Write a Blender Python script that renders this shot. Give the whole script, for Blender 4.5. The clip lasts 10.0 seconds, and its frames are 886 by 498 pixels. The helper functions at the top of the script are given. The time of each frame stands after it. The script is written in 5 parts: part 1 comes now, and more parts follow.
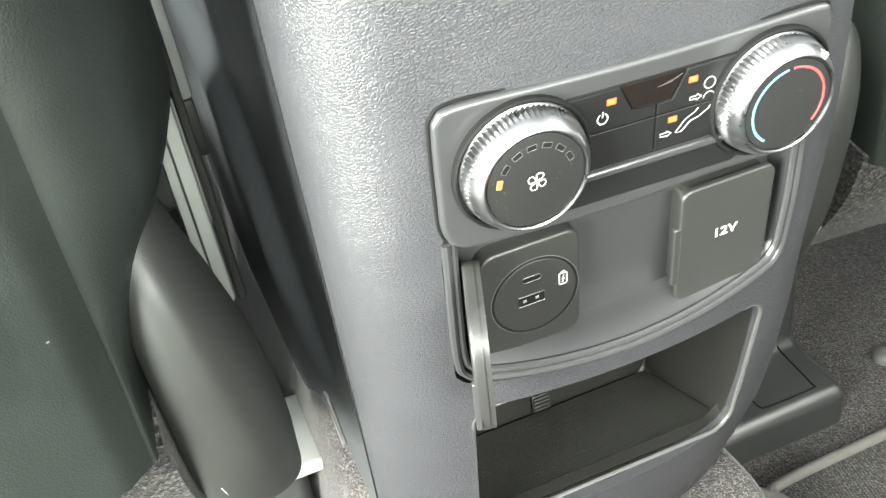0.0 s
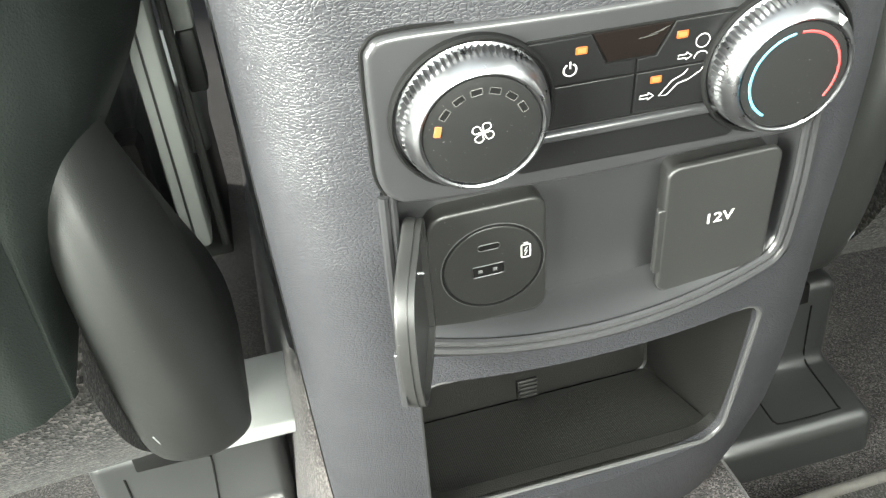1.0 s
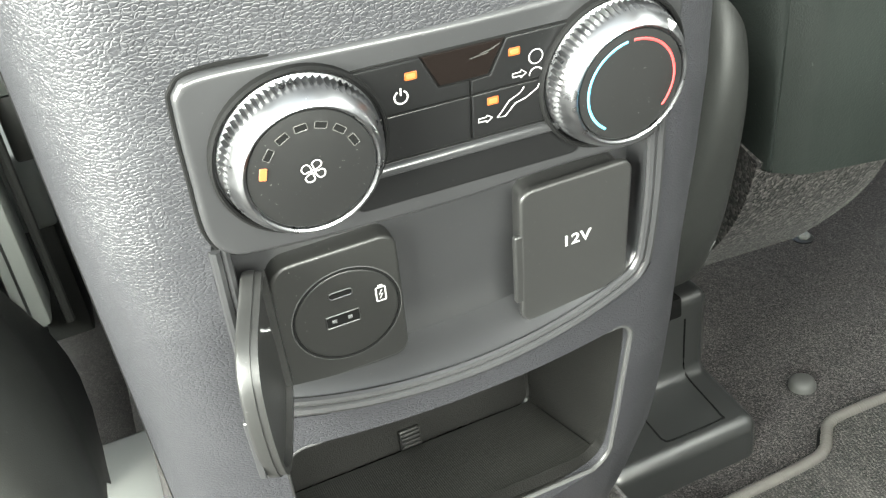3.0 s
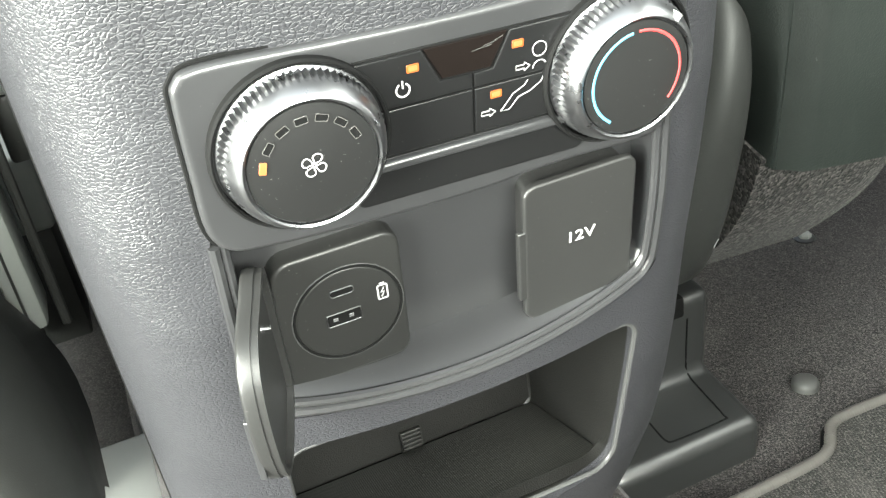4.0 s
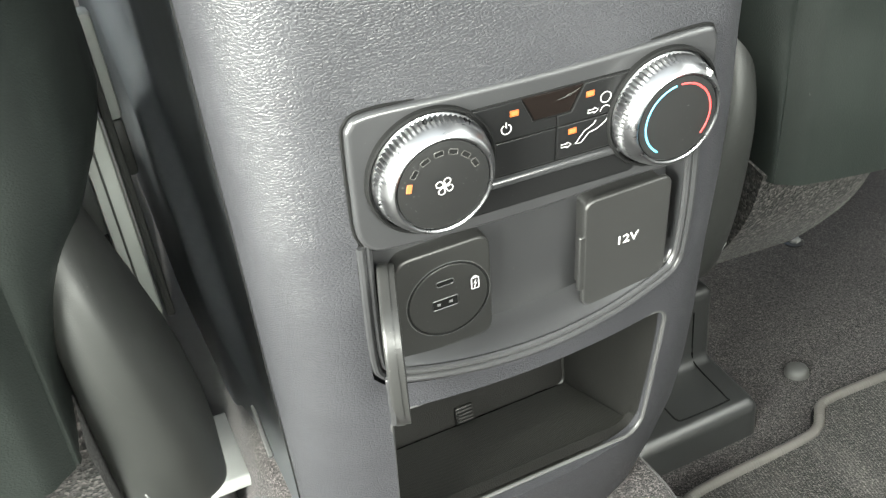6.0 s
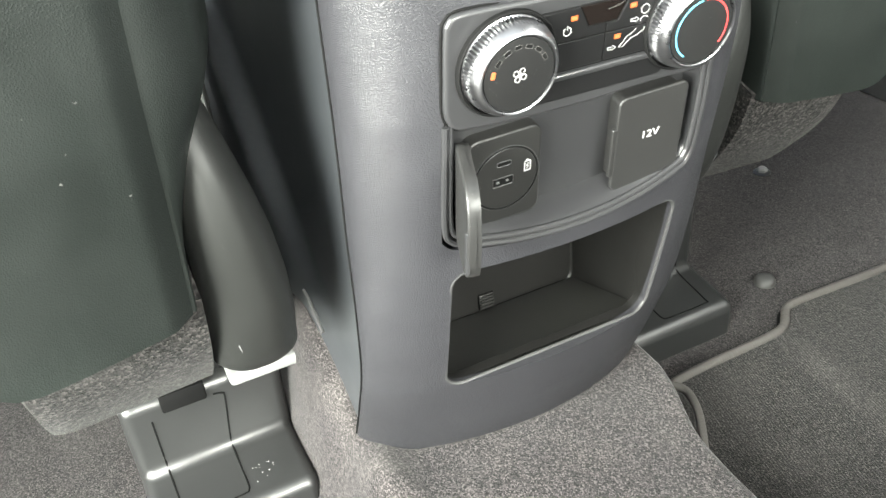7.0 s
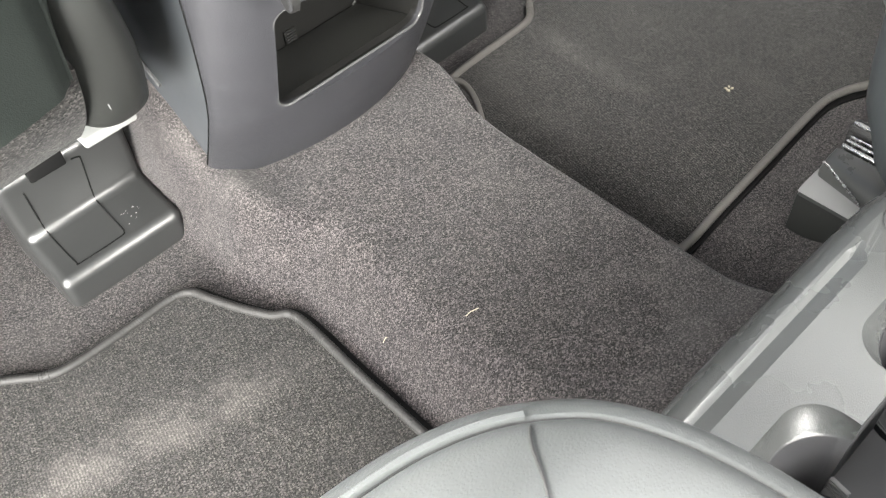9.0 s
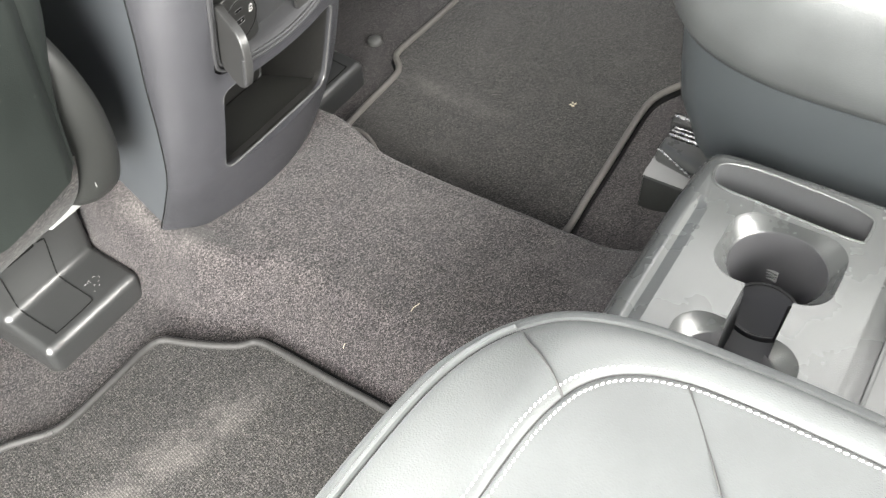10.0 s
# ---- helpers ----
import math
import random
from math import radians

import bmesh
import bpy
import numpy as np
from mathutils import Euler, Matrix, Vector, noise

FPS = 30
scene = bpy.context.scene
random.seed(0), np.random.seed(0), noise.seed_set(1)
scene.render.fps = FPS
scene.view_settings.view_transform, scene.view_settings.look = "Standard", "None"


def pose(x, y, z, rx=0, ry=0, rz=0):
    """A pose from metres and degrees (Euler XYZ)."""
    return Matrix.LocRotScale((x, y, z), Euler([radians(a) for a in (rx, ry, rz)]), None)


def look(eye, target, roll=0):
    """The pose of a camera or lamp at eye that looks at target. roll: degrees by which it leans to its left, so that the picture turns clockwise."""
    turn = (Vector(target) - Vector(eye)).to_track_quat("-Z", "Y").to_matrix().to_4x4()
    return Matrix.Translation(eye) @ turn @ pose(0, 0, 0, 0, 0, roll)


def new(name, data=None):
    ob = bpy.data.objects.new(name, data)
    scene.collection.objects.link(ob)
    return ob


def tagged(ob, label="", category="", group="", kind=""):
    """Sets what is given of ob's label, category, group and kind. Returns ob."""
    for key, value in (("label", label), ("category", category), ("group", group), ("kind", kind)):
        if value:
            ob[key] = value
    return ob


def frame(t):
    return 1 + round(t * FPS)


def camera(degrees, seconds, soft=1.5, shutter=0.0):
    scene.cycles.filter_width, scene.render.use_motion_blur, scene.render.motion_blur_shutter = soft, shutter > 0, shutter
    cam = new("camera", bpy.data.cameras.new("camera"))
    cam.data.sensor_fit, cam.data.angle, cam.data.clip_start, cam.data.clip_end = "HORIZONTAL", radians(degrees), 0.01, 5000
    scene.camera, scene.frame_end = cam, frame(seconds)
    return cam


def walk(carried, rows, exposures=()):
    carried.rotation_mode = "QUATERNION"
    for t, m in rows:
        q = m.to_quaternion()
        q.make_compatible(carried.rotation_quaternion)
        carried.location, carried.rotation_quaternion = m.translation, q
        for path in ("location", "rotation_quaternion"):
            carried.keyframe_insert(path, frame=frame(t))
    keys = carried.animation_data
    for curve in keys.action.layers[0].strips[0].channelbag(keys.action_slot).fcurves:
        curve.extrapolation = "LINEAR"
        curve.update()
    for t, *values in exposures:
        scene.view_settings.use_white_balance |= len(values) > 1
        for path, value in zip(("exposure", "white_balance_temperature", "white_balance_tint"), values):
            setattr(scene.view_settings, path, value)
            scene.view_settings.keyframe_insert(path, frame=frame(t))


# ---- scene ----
cam = camera(51.1, 10.0, 1.3, 0.15)
PATH = [
    (0, (-0.173, -0.42, 0.591), (0.281, 1.222, -0.458), -10.5),
    (0.5, (-0.137, -0.384, 0.554), (0.173, 1.289, -0.497), -7.9),
    (1, (-0.119, -0.405, 0.556), (0.176, 1.26, -0.512), -7.3),
    (1.5, (-0.105, -0.416, 0.563), (0.21, 1.247, -0.501), -7.3),
    (2, (-0.1, -0.418, 0.566), (0.318, 1.223, -0.498), -7.8),
    (2.5, (-0.101, -0.4, 0.552), (0.439, 1.232, -0.471), -8.3),
    (4, (-0.103, -0.387, 0.536), (0.457, 1.25, -0.468), -8.9),
    (4.5, (-0.102, -0.391, 0.539), (0.464, 1.247, -0.459), -8.6),
    (5, (-0.103, -0.395, 0.534), (0.465, 1.246, -0.459), -8.5),
    (5.2, (-0.11, -0.395, 0.531), (0.464, 1.249, -0.453), -8.5),
    (6.3, (-0.205, -0.468, 0.604), (0.407, 1.14, -0.415), -7.8),
    (6.5, (-0.229, -0.473, 0.605), (0.403, 1.113, -0.437), -7.1),
    (7, (-0.266, -0.513, 0.607), (0.391, 1.027, -0.485), -5.9),
    (7.1, (-0.265, -0.533, 0.601), (0.385, 1.014, -0.488), -5.6),
    (7.5, (-0.244, -0.568, 0.616), (0.393, 0.85, -0.642), -5.7),
    (8, (-0.252, -0.583, 0.626), (0.434, 0.656, -0.786), -6.2),
    (8.5, (-0.288, -0.591, 0.651), (0.481, 0.467, -0.862), -5.2),
    (9, (-0.37, -0.613, 0.703), (0.438, 0.371, -0.84), -6.0),
    (9.5, (-0.471, -0.632, 0.765), (0.446, 0.264, -0.77), -5.2),
    (10, (-0.529, -0.649, 0.816), (0.555, 0.131, -0.673), -4.3),
]
EXPOSURE = [(0, 1.88, 6500, 1), (1, 1.54, 6500, 1), (2.5, 1.64, 6500, 1), (5, 1.56, 6500, 1), (6.5, 1.44, 6500, 3), (7.0, 1.43, 6500, 4), (7.4, 1.22, 6500, 6), (8, 1.38, 6500, 9), (8.5, 1.38, 6500, 10), (9, 1.27, 6500, 10), (9.5, 1.22, 6500, 10), (10, 1.24, 6500, 10)]
walk(cam, [(t, look(eye, target, roll)) for t, eye, target, roll in PATH], EXPOSURE)


# ---- world and light ----
world = bpy.data.worlds.new("sky")
scene.world = world
world.use_nodes = True
wn = world.node_tree.nodes
sky = wn.new("ShaderNodeTexSky")
sky.sky_type, sky.sun_disc = "NISHITA", False
sky.sun_elevation, sky.sun_rotation = radians(52), radians(-48.6)
world.node_tree.links.new(sky.outputs[0], wn["Background"].inputs[0])
wn["Background"].inputs[1].default_value = 0.10

sun = new("sun", bpy.data.lights.new("sun", "SUN"))
sun.data.energy, sun.data.angle, sun.data.color = 2.4, radians(14), (1.0, 0.97, 0.92)
sun.matrix_world = look((-1.7, 1.5, 2.9), (0, 0, 0))


def daylight(name, eye, target, w, h, watts, color=(1.0, 0.985, 0.93)):
    """The sky's light through one opening of the car; the overhead one is added fill."""
    lamp = new(name, bpy.data.lights.new(name, "AREA"))
    lamp.data.shape, lamp.data.size, lamp.data.size_y, lamp.data.energy, lamp.data.color = "RECTANGLE", w, h, watts, color
    lamp.matrix_world = look(eye, target)
    return lamp


daylight("door_daylight", (-1.60, -0.82, 0.84), (0, -0.40, 0.33), 1.1, 1.4, 155.0)
# fill lamp added overhead, in an assumed roof opening
daylight("roof_fill", (0.0, -0.35, 1.30), (0, -0.3, 0.3), 0.9, 1.1, 3.0)
daylight("window_daylight_near", (0.80, -0.55, 1.0), (0.1, -0.4, 0.3), 0.9, 0.4, 5.0)
daylight("window_daylight_rear", (0.0, -2.0, 1.06), (0, -0.4, 0.3), 1.3, 0.50, 62.0)
daylight("windscreen_daylight", (0.0, 1.75, 1.15), (0, 0.2, 0.4), 1.2, 0.5, 2.0)
# beam narrowed to brighten the seat front and spare the strips by the console
daylight("window_daylight_front", (-0.86, 0.35, 1.05), (-0.40, -0.55, 0.35), 0.8, 0.42, 20.0).data.spread = radians(80)

# ---- materials ----


def material(name, base, rough=0.5, metal=0.0, spec=0.5):
    m = bpy.data.materials.new(name)
    m.use_nodes = True
    b = m.node_tree.nodes["Principled BSDF"]
    b.inputs["Base Color"].default_value = (*base, 1)
    b.inputs["Roughness"].default_value, b.inputs["Metallic"].default_value = rough, metal
    b.inputs["Specular IOR Level"].default_value = spec
    return m, m.node_tree.nodes, m.node_tree.links, b


def coords(nodes, links, scale=(1, 1, 1)):
    tc = nodes.new("ShaderNodeTexCoord")
    mp = nodes.new("ShaderNodeMapping")
    mp.inputs["Scale"].default_value = scale
    links.new(tc.outputs["Object"], mp.inputs["Vector"])
    return mp.outputs["Vector"]


def noise_tex(nodes, links, vec, scale, detail=3.0, rough=0.55):
    n = nodes.new("ShaderNodeTexNoise")
    n.inputs["Scale"].default_value, n.inputs["Detail"].default_value, n.inputs["Roughness"].default_value = scale, detail, rough
    links.new(vec, n.inputs["Vector"])
    return n.outputs["Fac"]


def ramp(nodes, links, fac, stops):
    r = nodes.new("ShaderNodeValToRGB")
    els = r.color_ramp.elements
    while len(els) < len(stops):
        els.new(0.5)
    for e, (p, c) in zip(els, stops):
        e.position, e.color = p, (*c, 1)
    links.new(fac, r.inputs["Fac"])
    return r.outputs["Color"]


def to_range(nodes, links, fac, a, b, lo, hi):
    r = nodes.new("ShaderNodeMapRange")
    for i, v in enumerate((a, b, lo, hi)):
        r.inputs[i + 1].default_value = v
    links.new(fac, r.inputs[0])
    return r.outputs[0]


def bump(nodes, links, b, fac, strength, dist, prev=None):
    n = nodes.new("ShaderNodeBump")
    n.inputs["Strength"].default_value, n.inputs["Distance"].default_value = strength, dist
    links.new(fac, n.inputs["Height"])
    if prev:
        links.new(prev, n.inputs["Normal"])
    links.new(n.outputs[0], b.inputs["Normal"])
    return n.outputs[0]


def grained(name, base, cell=620.0, strength=0.5, rough=0.42, dist=0.0006, spec=0.5, creased=False, mottle=0.06, scuffs=0.0):
    """Moulded plastic or leather with a pebbled skin."""
    m, nd, lk, b = material(name, base, rough, 0, spec)
    v = coords(nd, lk, (0.66, 1.0, 1.15) if creased else (1, 1, 1))
    wob = nd.new("ShaderNodeTexNoise")
    wob.inputs["Scale"].default_value = cell * 0.6
    lk.new(v, wob.inputs["Vector"])
    mix = nd.new("ShaderNodeVectorMath")
    mix.operation = "MULTIPLY_ADD"
    mix.inputs[1].default_value = (0.0011, 0.0011, 0.0011)
    lk.new(wob.outputs["Color"], mix.inputs[0])
    lk.new(v, mix.inputs[2])
    vo = nd.new("ShaderNodeTexVoronoi")
    vo.feature = "DISTANCE_TO_EDGE" if creased else "F1"
    vo.inputs["Scale"].default_value = cell
    lk.new(mix.outputs[0], vo.inputs["Vector"])
    h = to_range(nd, lk, vo.outputs["Distance"], *((0.0, 0.20, 0.0, 1.0) if creased else (0.15, 0.62, 1.0, 0.0)))
    big = noise_tex(nd, lk, v, 14, 4)
    lk.new(to_range(nd, lk, big, 0.2, 0.8, rough - mottle, rough + mottle), b.inputs["Roughness"])
    lo, hi = [c * (0.92 - mottle) for c in base], [c * (1.08 + mottle) for c in base]
    col = ramp(nd, lk, big, [(0.2, lo), (0.8, hi)])
    if scuffs:
        # dusty wipe marks and a few pale nicks
        slant = nd.new("ShaderNodeMapping")
        slant.inputs["Rotation"].default_value, slant.inputs["Scale"].default_value = (0, radians(32), 0), (26, 26, 5)
        lk.new(v, slant.inputs["Vector"])
        wipe = to_range(nd, lk, noise_tex(nd, lk, slant.outputs[0], 1.0, 5, 0.7), 0.52, 0.78, 0.0, scuffs)
        nick = to_range(nd, lk, noise_tex(nd, lk, v, 210, 2, 0.5), 0.765, 0.80, 0.0, scuffs)
        for fac, pale in ((wipe, [c * 2.1 for c in base]), (nick, (0.14, 0.14, 0.135))):
            mx = nd.new("ShaderNodeMixRGB")
            lk.new(fac, mx.inputs[0])
            lk.new(col, mx.inputs[1])
            mx.inputs[2].default_value = (*pale, 1)
            col = mx.outputs[0]
    lk.new(col, b.inputs["Base Color"])
    bump(nd, lk, b, h, strength, dist)
    return m


def smooth_plastic(name, base, rough=0.38, dust=0.15, spec=0.5, fine=0.06):
    m, nd, lk, b = material(name, base, rough, 0, spec)
    v = coords(nd, lk)
    big = noise_tex(nd, lk, v, 22, 5, 0.6)
    small = noise_tex(nd, lk, v, 1500, 2)
    lk.new(to_range(nd, lk, big, 0.2, 0.82, rough - 0.02, rough + 0.04), b.inputs["Roughness"])
    spot = noise_tex(nd, lk, v, 1100, 1)
    d = to_range(nd, lk, spot, 0.745, 0.80, 0.0, dust)
    mx = nd.new("ShaderNodeMixRGB")
    lk.new(d, mx.inputs[0])
    lo, hi = [c * 0.94 for c in base], [c * 1.07 for c in base]
    lk.new(ramp(nd, lk, big, [(0.2, lo), (0.8, hi)]), mx.inputs[1])
    mx.inputs[2].default_value = (0.35, 0.34, 0.32, 1)
    lk.new(mx.outputs[0], b.inputs["Base Color"])
    bump(nd, lk, b, small, fine, 0.0003)
    return m


def carpet_mat(name, dark, light, cell=900.0, strength=0.35, worn=(0.2, 0.19, 0.18), ribs=0.0, patches=(), sheen=0.15):
    m, nd, lk, b = material(name, dark, 0.95, 0, 0.15)
    b.inputs["Sheen Weight"].default_value = sheen
    b.inputs["Sheen Roughness"].default_value = 0.5
    v = coords(nd, lk)
    tuft = nd.new("ShaderNodeTexVoronoi")
    tuft.inputs["Scale"].default_value = cell
    lk.new(v, tuft.inputs["Vector"])
    split = nd.new("ShaderNodeSeparateColor")
    lk.new(tuft.outputs["Color"], split.inputs[0])
    fine = split.outputs[0]
    mid = noise_tex(nd, lk, v, 34, 5, 0.6)
    big = noise_tex(nd, lk, v, 7, 3, 0.6)
    col = ramp(nd, lk, fine, [(0.10, dark), (0.45, [a + 0.38 * (c - a) for a, c in zip(dark, light)]), (0.78, light), (0.94, [c * 1.85 for c in light])])
    mx = nd.new("ShaderNodeMixRGB")
    mx.blend_type = "MULTIPLY"
    mx.inputs[0].default_value = 1.0
    lk.new(col, mx.inputs[1])
    lk.new(ramp(nd, lk, mid, [(0.3, (0.88, 0.87, 0.89)), (0.7, (1.09, 1.08, 1.06))]), mx.inputs[2])
    m2 = nd.new("ShaderNodeMixRGB")
    lk.new(to_range(nd, lk, big, 0.55, 0.74, 0.0, 0.12), m2.inputs[0])
    lk.new(mx.outputs[0], m2.inputs[1])
    m2.inputs[2].default_value = (*worn, 1)
    last = m2.outputs[0]
    # each pale patch is screened on in the worn tone
    for place, turn, size, amount in patches:
        mp = nd.new("ShaderNodeMapping")
        mp.vector_type = "TEXTURE"
        mp.inputs["Location"].default_value, mp.inputs["Rotation"].default_value, mp.inputs["Scale"].default_value = (*place, 0), (0, 0, radians(turn)), (*size, 1.0)
        lk.new(v, mp.inputs["Vector"])
        gr = nd.new("ShaderNodeTexGradient")
        gr.gradient_type = "SPHERICAL"
        lk.new(mp.outputs[0], gr.inputs["Vector"])
        cloud = nd.new("ShaderNodeMath")
        cloud.operation = "MULTIPLY"
        lk.new(to_range(nd, lk, gr.outputs["Fac"], 0.0, 0.6, 0.0, amount), cloud.inputs[0])
        lk.new(to_range(nd, lk, mid, 0.35, 0.62, 0.25, 1.0), cloud.inputs[1])
        m3 = nd.new("ShaderNodeMixRGB")
        m3.blend_type = "SCREEN"
        lk.new(cloud.outputs[0], m3.inputs[0])
        lk.new(last, m3.inputs[1])
        m3.inputs[2].default_value = (*worn, 1)
        last = m3.outputs[0]
    if ribs:
        wv = nd.new("ShaderNodeTexWave")
        wv.inputs["Scale"].default_value, wv.inputs["Distortion"].default_value = ribs, 2.5
        wv.inputs["Detail Scale"].default_value = 3.0
        turn = nd.new("ShaderNodeMapping")
        turn.inputs["Rotation"].default_value = (0, 0, radians(12))
        lk.new(v, turn.inputs["Vector"])
        lk.new(turn.outputs[0], wv.inputs["Vector"])
        rows = nd.new("ShaderNodeMixRGB")
        rows.blend_type = "MULTIPLY"
        rows.inputs[0].default_value = 1.0
        lk.new(last, rows.inputs[1])
        lk.new(ramp(nd, lk, wv.outputs["Fac"], [(0.1, (0.68, 0.68, 0.68)), (0.8, (1.18, 1.18, 1.18))]), rows.inputs[2])
        last = rows.outputs[0]
    lk.new(last, b.inputs["Base Color"])
    first = bump(nd, lk, b, tuft.outputs["Distance"], strength, 0.0010)
    if ribs:
        bump(nd, lk, b, wv.outputs["Fac"], 0.12, 0.0012, first)
    return m


def metal(name, base, rough, fine=0.1):
    m, nd, lk, b = material(name, base, rough, 1.0)
    v = coords(nd, lk)
    n = noise_tex(nd, lk, v, 160, 4)
    lk.new(to_range(nd, lk, n, 0.3, 0.7, rough - 0.05, rough + 0.08), b.inputs["Roughness"])
    bump(nd, lk, b, noise_tex(nd, lk, v, 900, 2), fine, 0.0002)
    return m


def glow(name, color, strength):
    m, nd, lk, b = material(name, [0.12 * c for c in color], 0.4)
    b.inputs["Emission Color"].default_value = (*color, 1)
    b.inputs["Emission Strength"].default_value = strength
    return m


GRAIN = grained("grained_plastic", (0.0226, 0.0226, 0.0254), 690, 0.35, 0.39, 0.0006, 0.45, True)
GRAIN_FINE = grained("fine_grained_plastic", (0.0080, 0.0078, 0.0073), 1100, 0.3, 0.42, 0.0004, 0.4)
# base raised over the rear face's, to put light on the sides into colour
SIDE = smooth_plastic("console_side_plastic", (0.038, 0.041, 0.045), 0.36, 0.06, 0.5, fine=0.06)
FASCIA = smooth_plastic("satin_fascia", (0.0225, 0.0225, 0.0236), 0.31, 0.1, 0.65, fine=0.0)
PANEL_BLACK = smooth_plastic("panel_black", (0.007, 0.007, 0.0072), 0.30, 0.12, 0.32, fine=0.0)
FACE_BLACK = smooth_plastic("knob_face_black", (0.010, 0.010, 0.010), 0.36, 0.25, fine=0.0)
# lighter than the trim: the lip's highlight is put into the base colour
LIP = smooth_plastic("lip_highlight_plastic", (0.042, 0.042, 0.042), 0.32, 0.0, fine=0.02)
FLAP = smooth_plastic("flap_plastic", (0.0158, 0.0157, 0.0154), 0.40, 0.25, 0.5, fine=0.15)
GAP = material("dark_gap", (0.003, 0.003, 0.003), 0.8, 0.0, 0.15)[0]
DISPLAY = material("smoked_display", (0.006, 0.0045, 0.004), 0.22, 0.0, 0.25)[0]
SILVER = metal("satin_silver", (0.30, 0.30, 0.31), 0.30, 0.0)
SILVER_DULL = smooth_plastic("worn_edge_grey", (0.10, 0.10, 0.10), 0.35, 0.0)
DISC = smooth_plastic("socket_insert", (0.0135, 0.0135, 0.013), 0.40, 0.25, 0.45, fine=0.1)
RING_GLINT = smooth_plastic("socket_ring_glint", (0.055, 0.055, 0.055), 0.32, 0.0, fine=0.0)
PORT_RIM = metal("port_rim", (0.16, 0.16, 0.16), 0.35, 0.0)
STEEL = metal("rail_steel", (0.72, 0.72, 0.72), 0.24, 0.0)
WHITE = material("white_print", (0.38, 0.38, 0.37), 0.5)[0]
GREY_PRINT = material("unlit_segment", (0.060, 0.058, 0.055), 0.35)[0]
BLUE = material("blue_print", (0.10, 0.42, 0.62), 0.5)[0]
RED = material("red_print", (0.52, 0.04, 0.04), 0.5)[0]
AMBER = glow("amber_led", (1.0, 0.21, 0.035), 0.46)
AMBER_HOT = glow("amber_led_core", (1.0, 0.28, 0.09), 0.60)
COVER = smooth_plastic("cover_plastic", (0.017, 0.0175, 0.0175), 0.36, 0.10, 0.95, fine=0.3)
PALE = smooth_plastic("pale_plastic", (0.23, 0.235, 0.23), 0.5, 0.0)
SHIELD = smooth_plastic("seat_shield_plastic", (0.0150, 0.0156, 0.0148), 0.48, 0.2, 0.28, fine=0.35)
VINYL = grained("seat_back_vinyl", (0.0088, 0.0108, 0.0097), 900, 0.25, 0.46, 0.0004, 0.28, False, 0.14, scuffs=0.55)
# pale patches: place, turn, half sizes, strength; floor one paints light on the fold
FOLD_LIGHT = [((-0.1235, 0.030), 94, (0.115, 0.026), 0.22)]
MAT_PATCHES = [((-0.300, -0.142), -14, (0.15, 0.035), 0.26), ((-0.39, -0.127), 0, (0.06, 0.04), 0.16), ((0.302, -0.08), 88, (0.13, 0.022), 0.2)]
CARPET = carpet_mat("floor_carpet", (0.0035, 0.0031, 0.0032), (0.041, 0.0366, 0.0366), 1000, worn=(0.13, 0.122, 0.116), patches=FOLD_LIGHT)
SKIRT = carpet_mat("seat_carpet", (0.0025, 0.0023, 0.0022), (0.027, 0.0252, 0.0240), 560, sheen=0.04)
MAT = carpet_mat("mat_carpet", (0.0025, 0.0022, 0.0021), (0.0295, 0.0274, 0.0258), 1000, worn=(0.10, 0.092, 0.087), ribs=120.0, patches=MAT_PATCHES)
MAT_SHADE = smooth_plastic("mat_shade_black", (0.0035, 0.0035, 0.0034), 0.75, 0.0, 0.2, fine=0.3)
PIPING = smooth_plastic("mat_binding", (0.016, 0.0153, 0.0146), 0.6, 0.1, 0.4, fine=0.8)
PIPING_LIGHT = smooth_plastic("mat_binding_worn", (0.078, 0.073, 0.068), 0.7, 0.1, 0.3, fine=0.8)
LEATHER = grained("grey_leather", (0.052, 0.0550, 0.0550), 700, 0.22, 0.42, 0.0004, 0.35, False, 0.10)
THREAD = smooth_plastic("white_thread", (0.55, 0.55, 0.53), 0.7, 0.0)
REAR_PLASTIC = grained("rear_console_plastic", (0.046, 0.048, 0.0475), 1000, 0.15, 0.27, 0.0004, 0.75)
BASE_GREY = smooth_plastic("seat_base_plastic", (0.030, 0.034, 0.036), 0.45, 0.05, 0.4, fine=0.2)
RAIL_GREY_CUP = smooth_plastic("grip_grey", (0.12, 0.12, 0.12), 0.5, 0.0)
REAR_SLOT = smooth_plastic("slot_grey", (0.046, 0.047, 0.049), 0.5, 0.05)
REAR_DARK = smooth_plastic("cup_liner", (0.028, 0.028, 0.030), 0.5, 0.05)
TRIM = grained("door_trim", (0.06, 0.06, 0.062), 700, 0.3, 0.5)
HEADLINER = carpet_mat("headliner_cloth", (0.42, 0.41, 0.39), (0.50, 0.49, 0.47), 700, 0.2, worn=(0.5, 0.49, 0.47))
CRUMB = material("crumb", (0.27, 0.24, 0.18), 0.8)[0]

# ---- mesh helpers ----


def part(name, bm, mat, parent=None, label="", smooth=40.0):
    """Links a bmesh as one mesh object, under a thing or a part."""
    bmesh.ops.recalc_face_normals(bm, faces=bm.faces[:])
    me = bpy.data.meshes.new(name)
    bm.to_mesh(me)
    bm.free()
    me.materials.append(mat)
    if smooth:
        me.polygons.foreach_set("use_smooth", [True] * len(me.polygons))
        me.set_sharp_from_angle(angle=radians(smooth))
    ob = new(name, me)
    if parent:
        ob.parent = parent
    if label:
        ob["label"] = label
    return ob


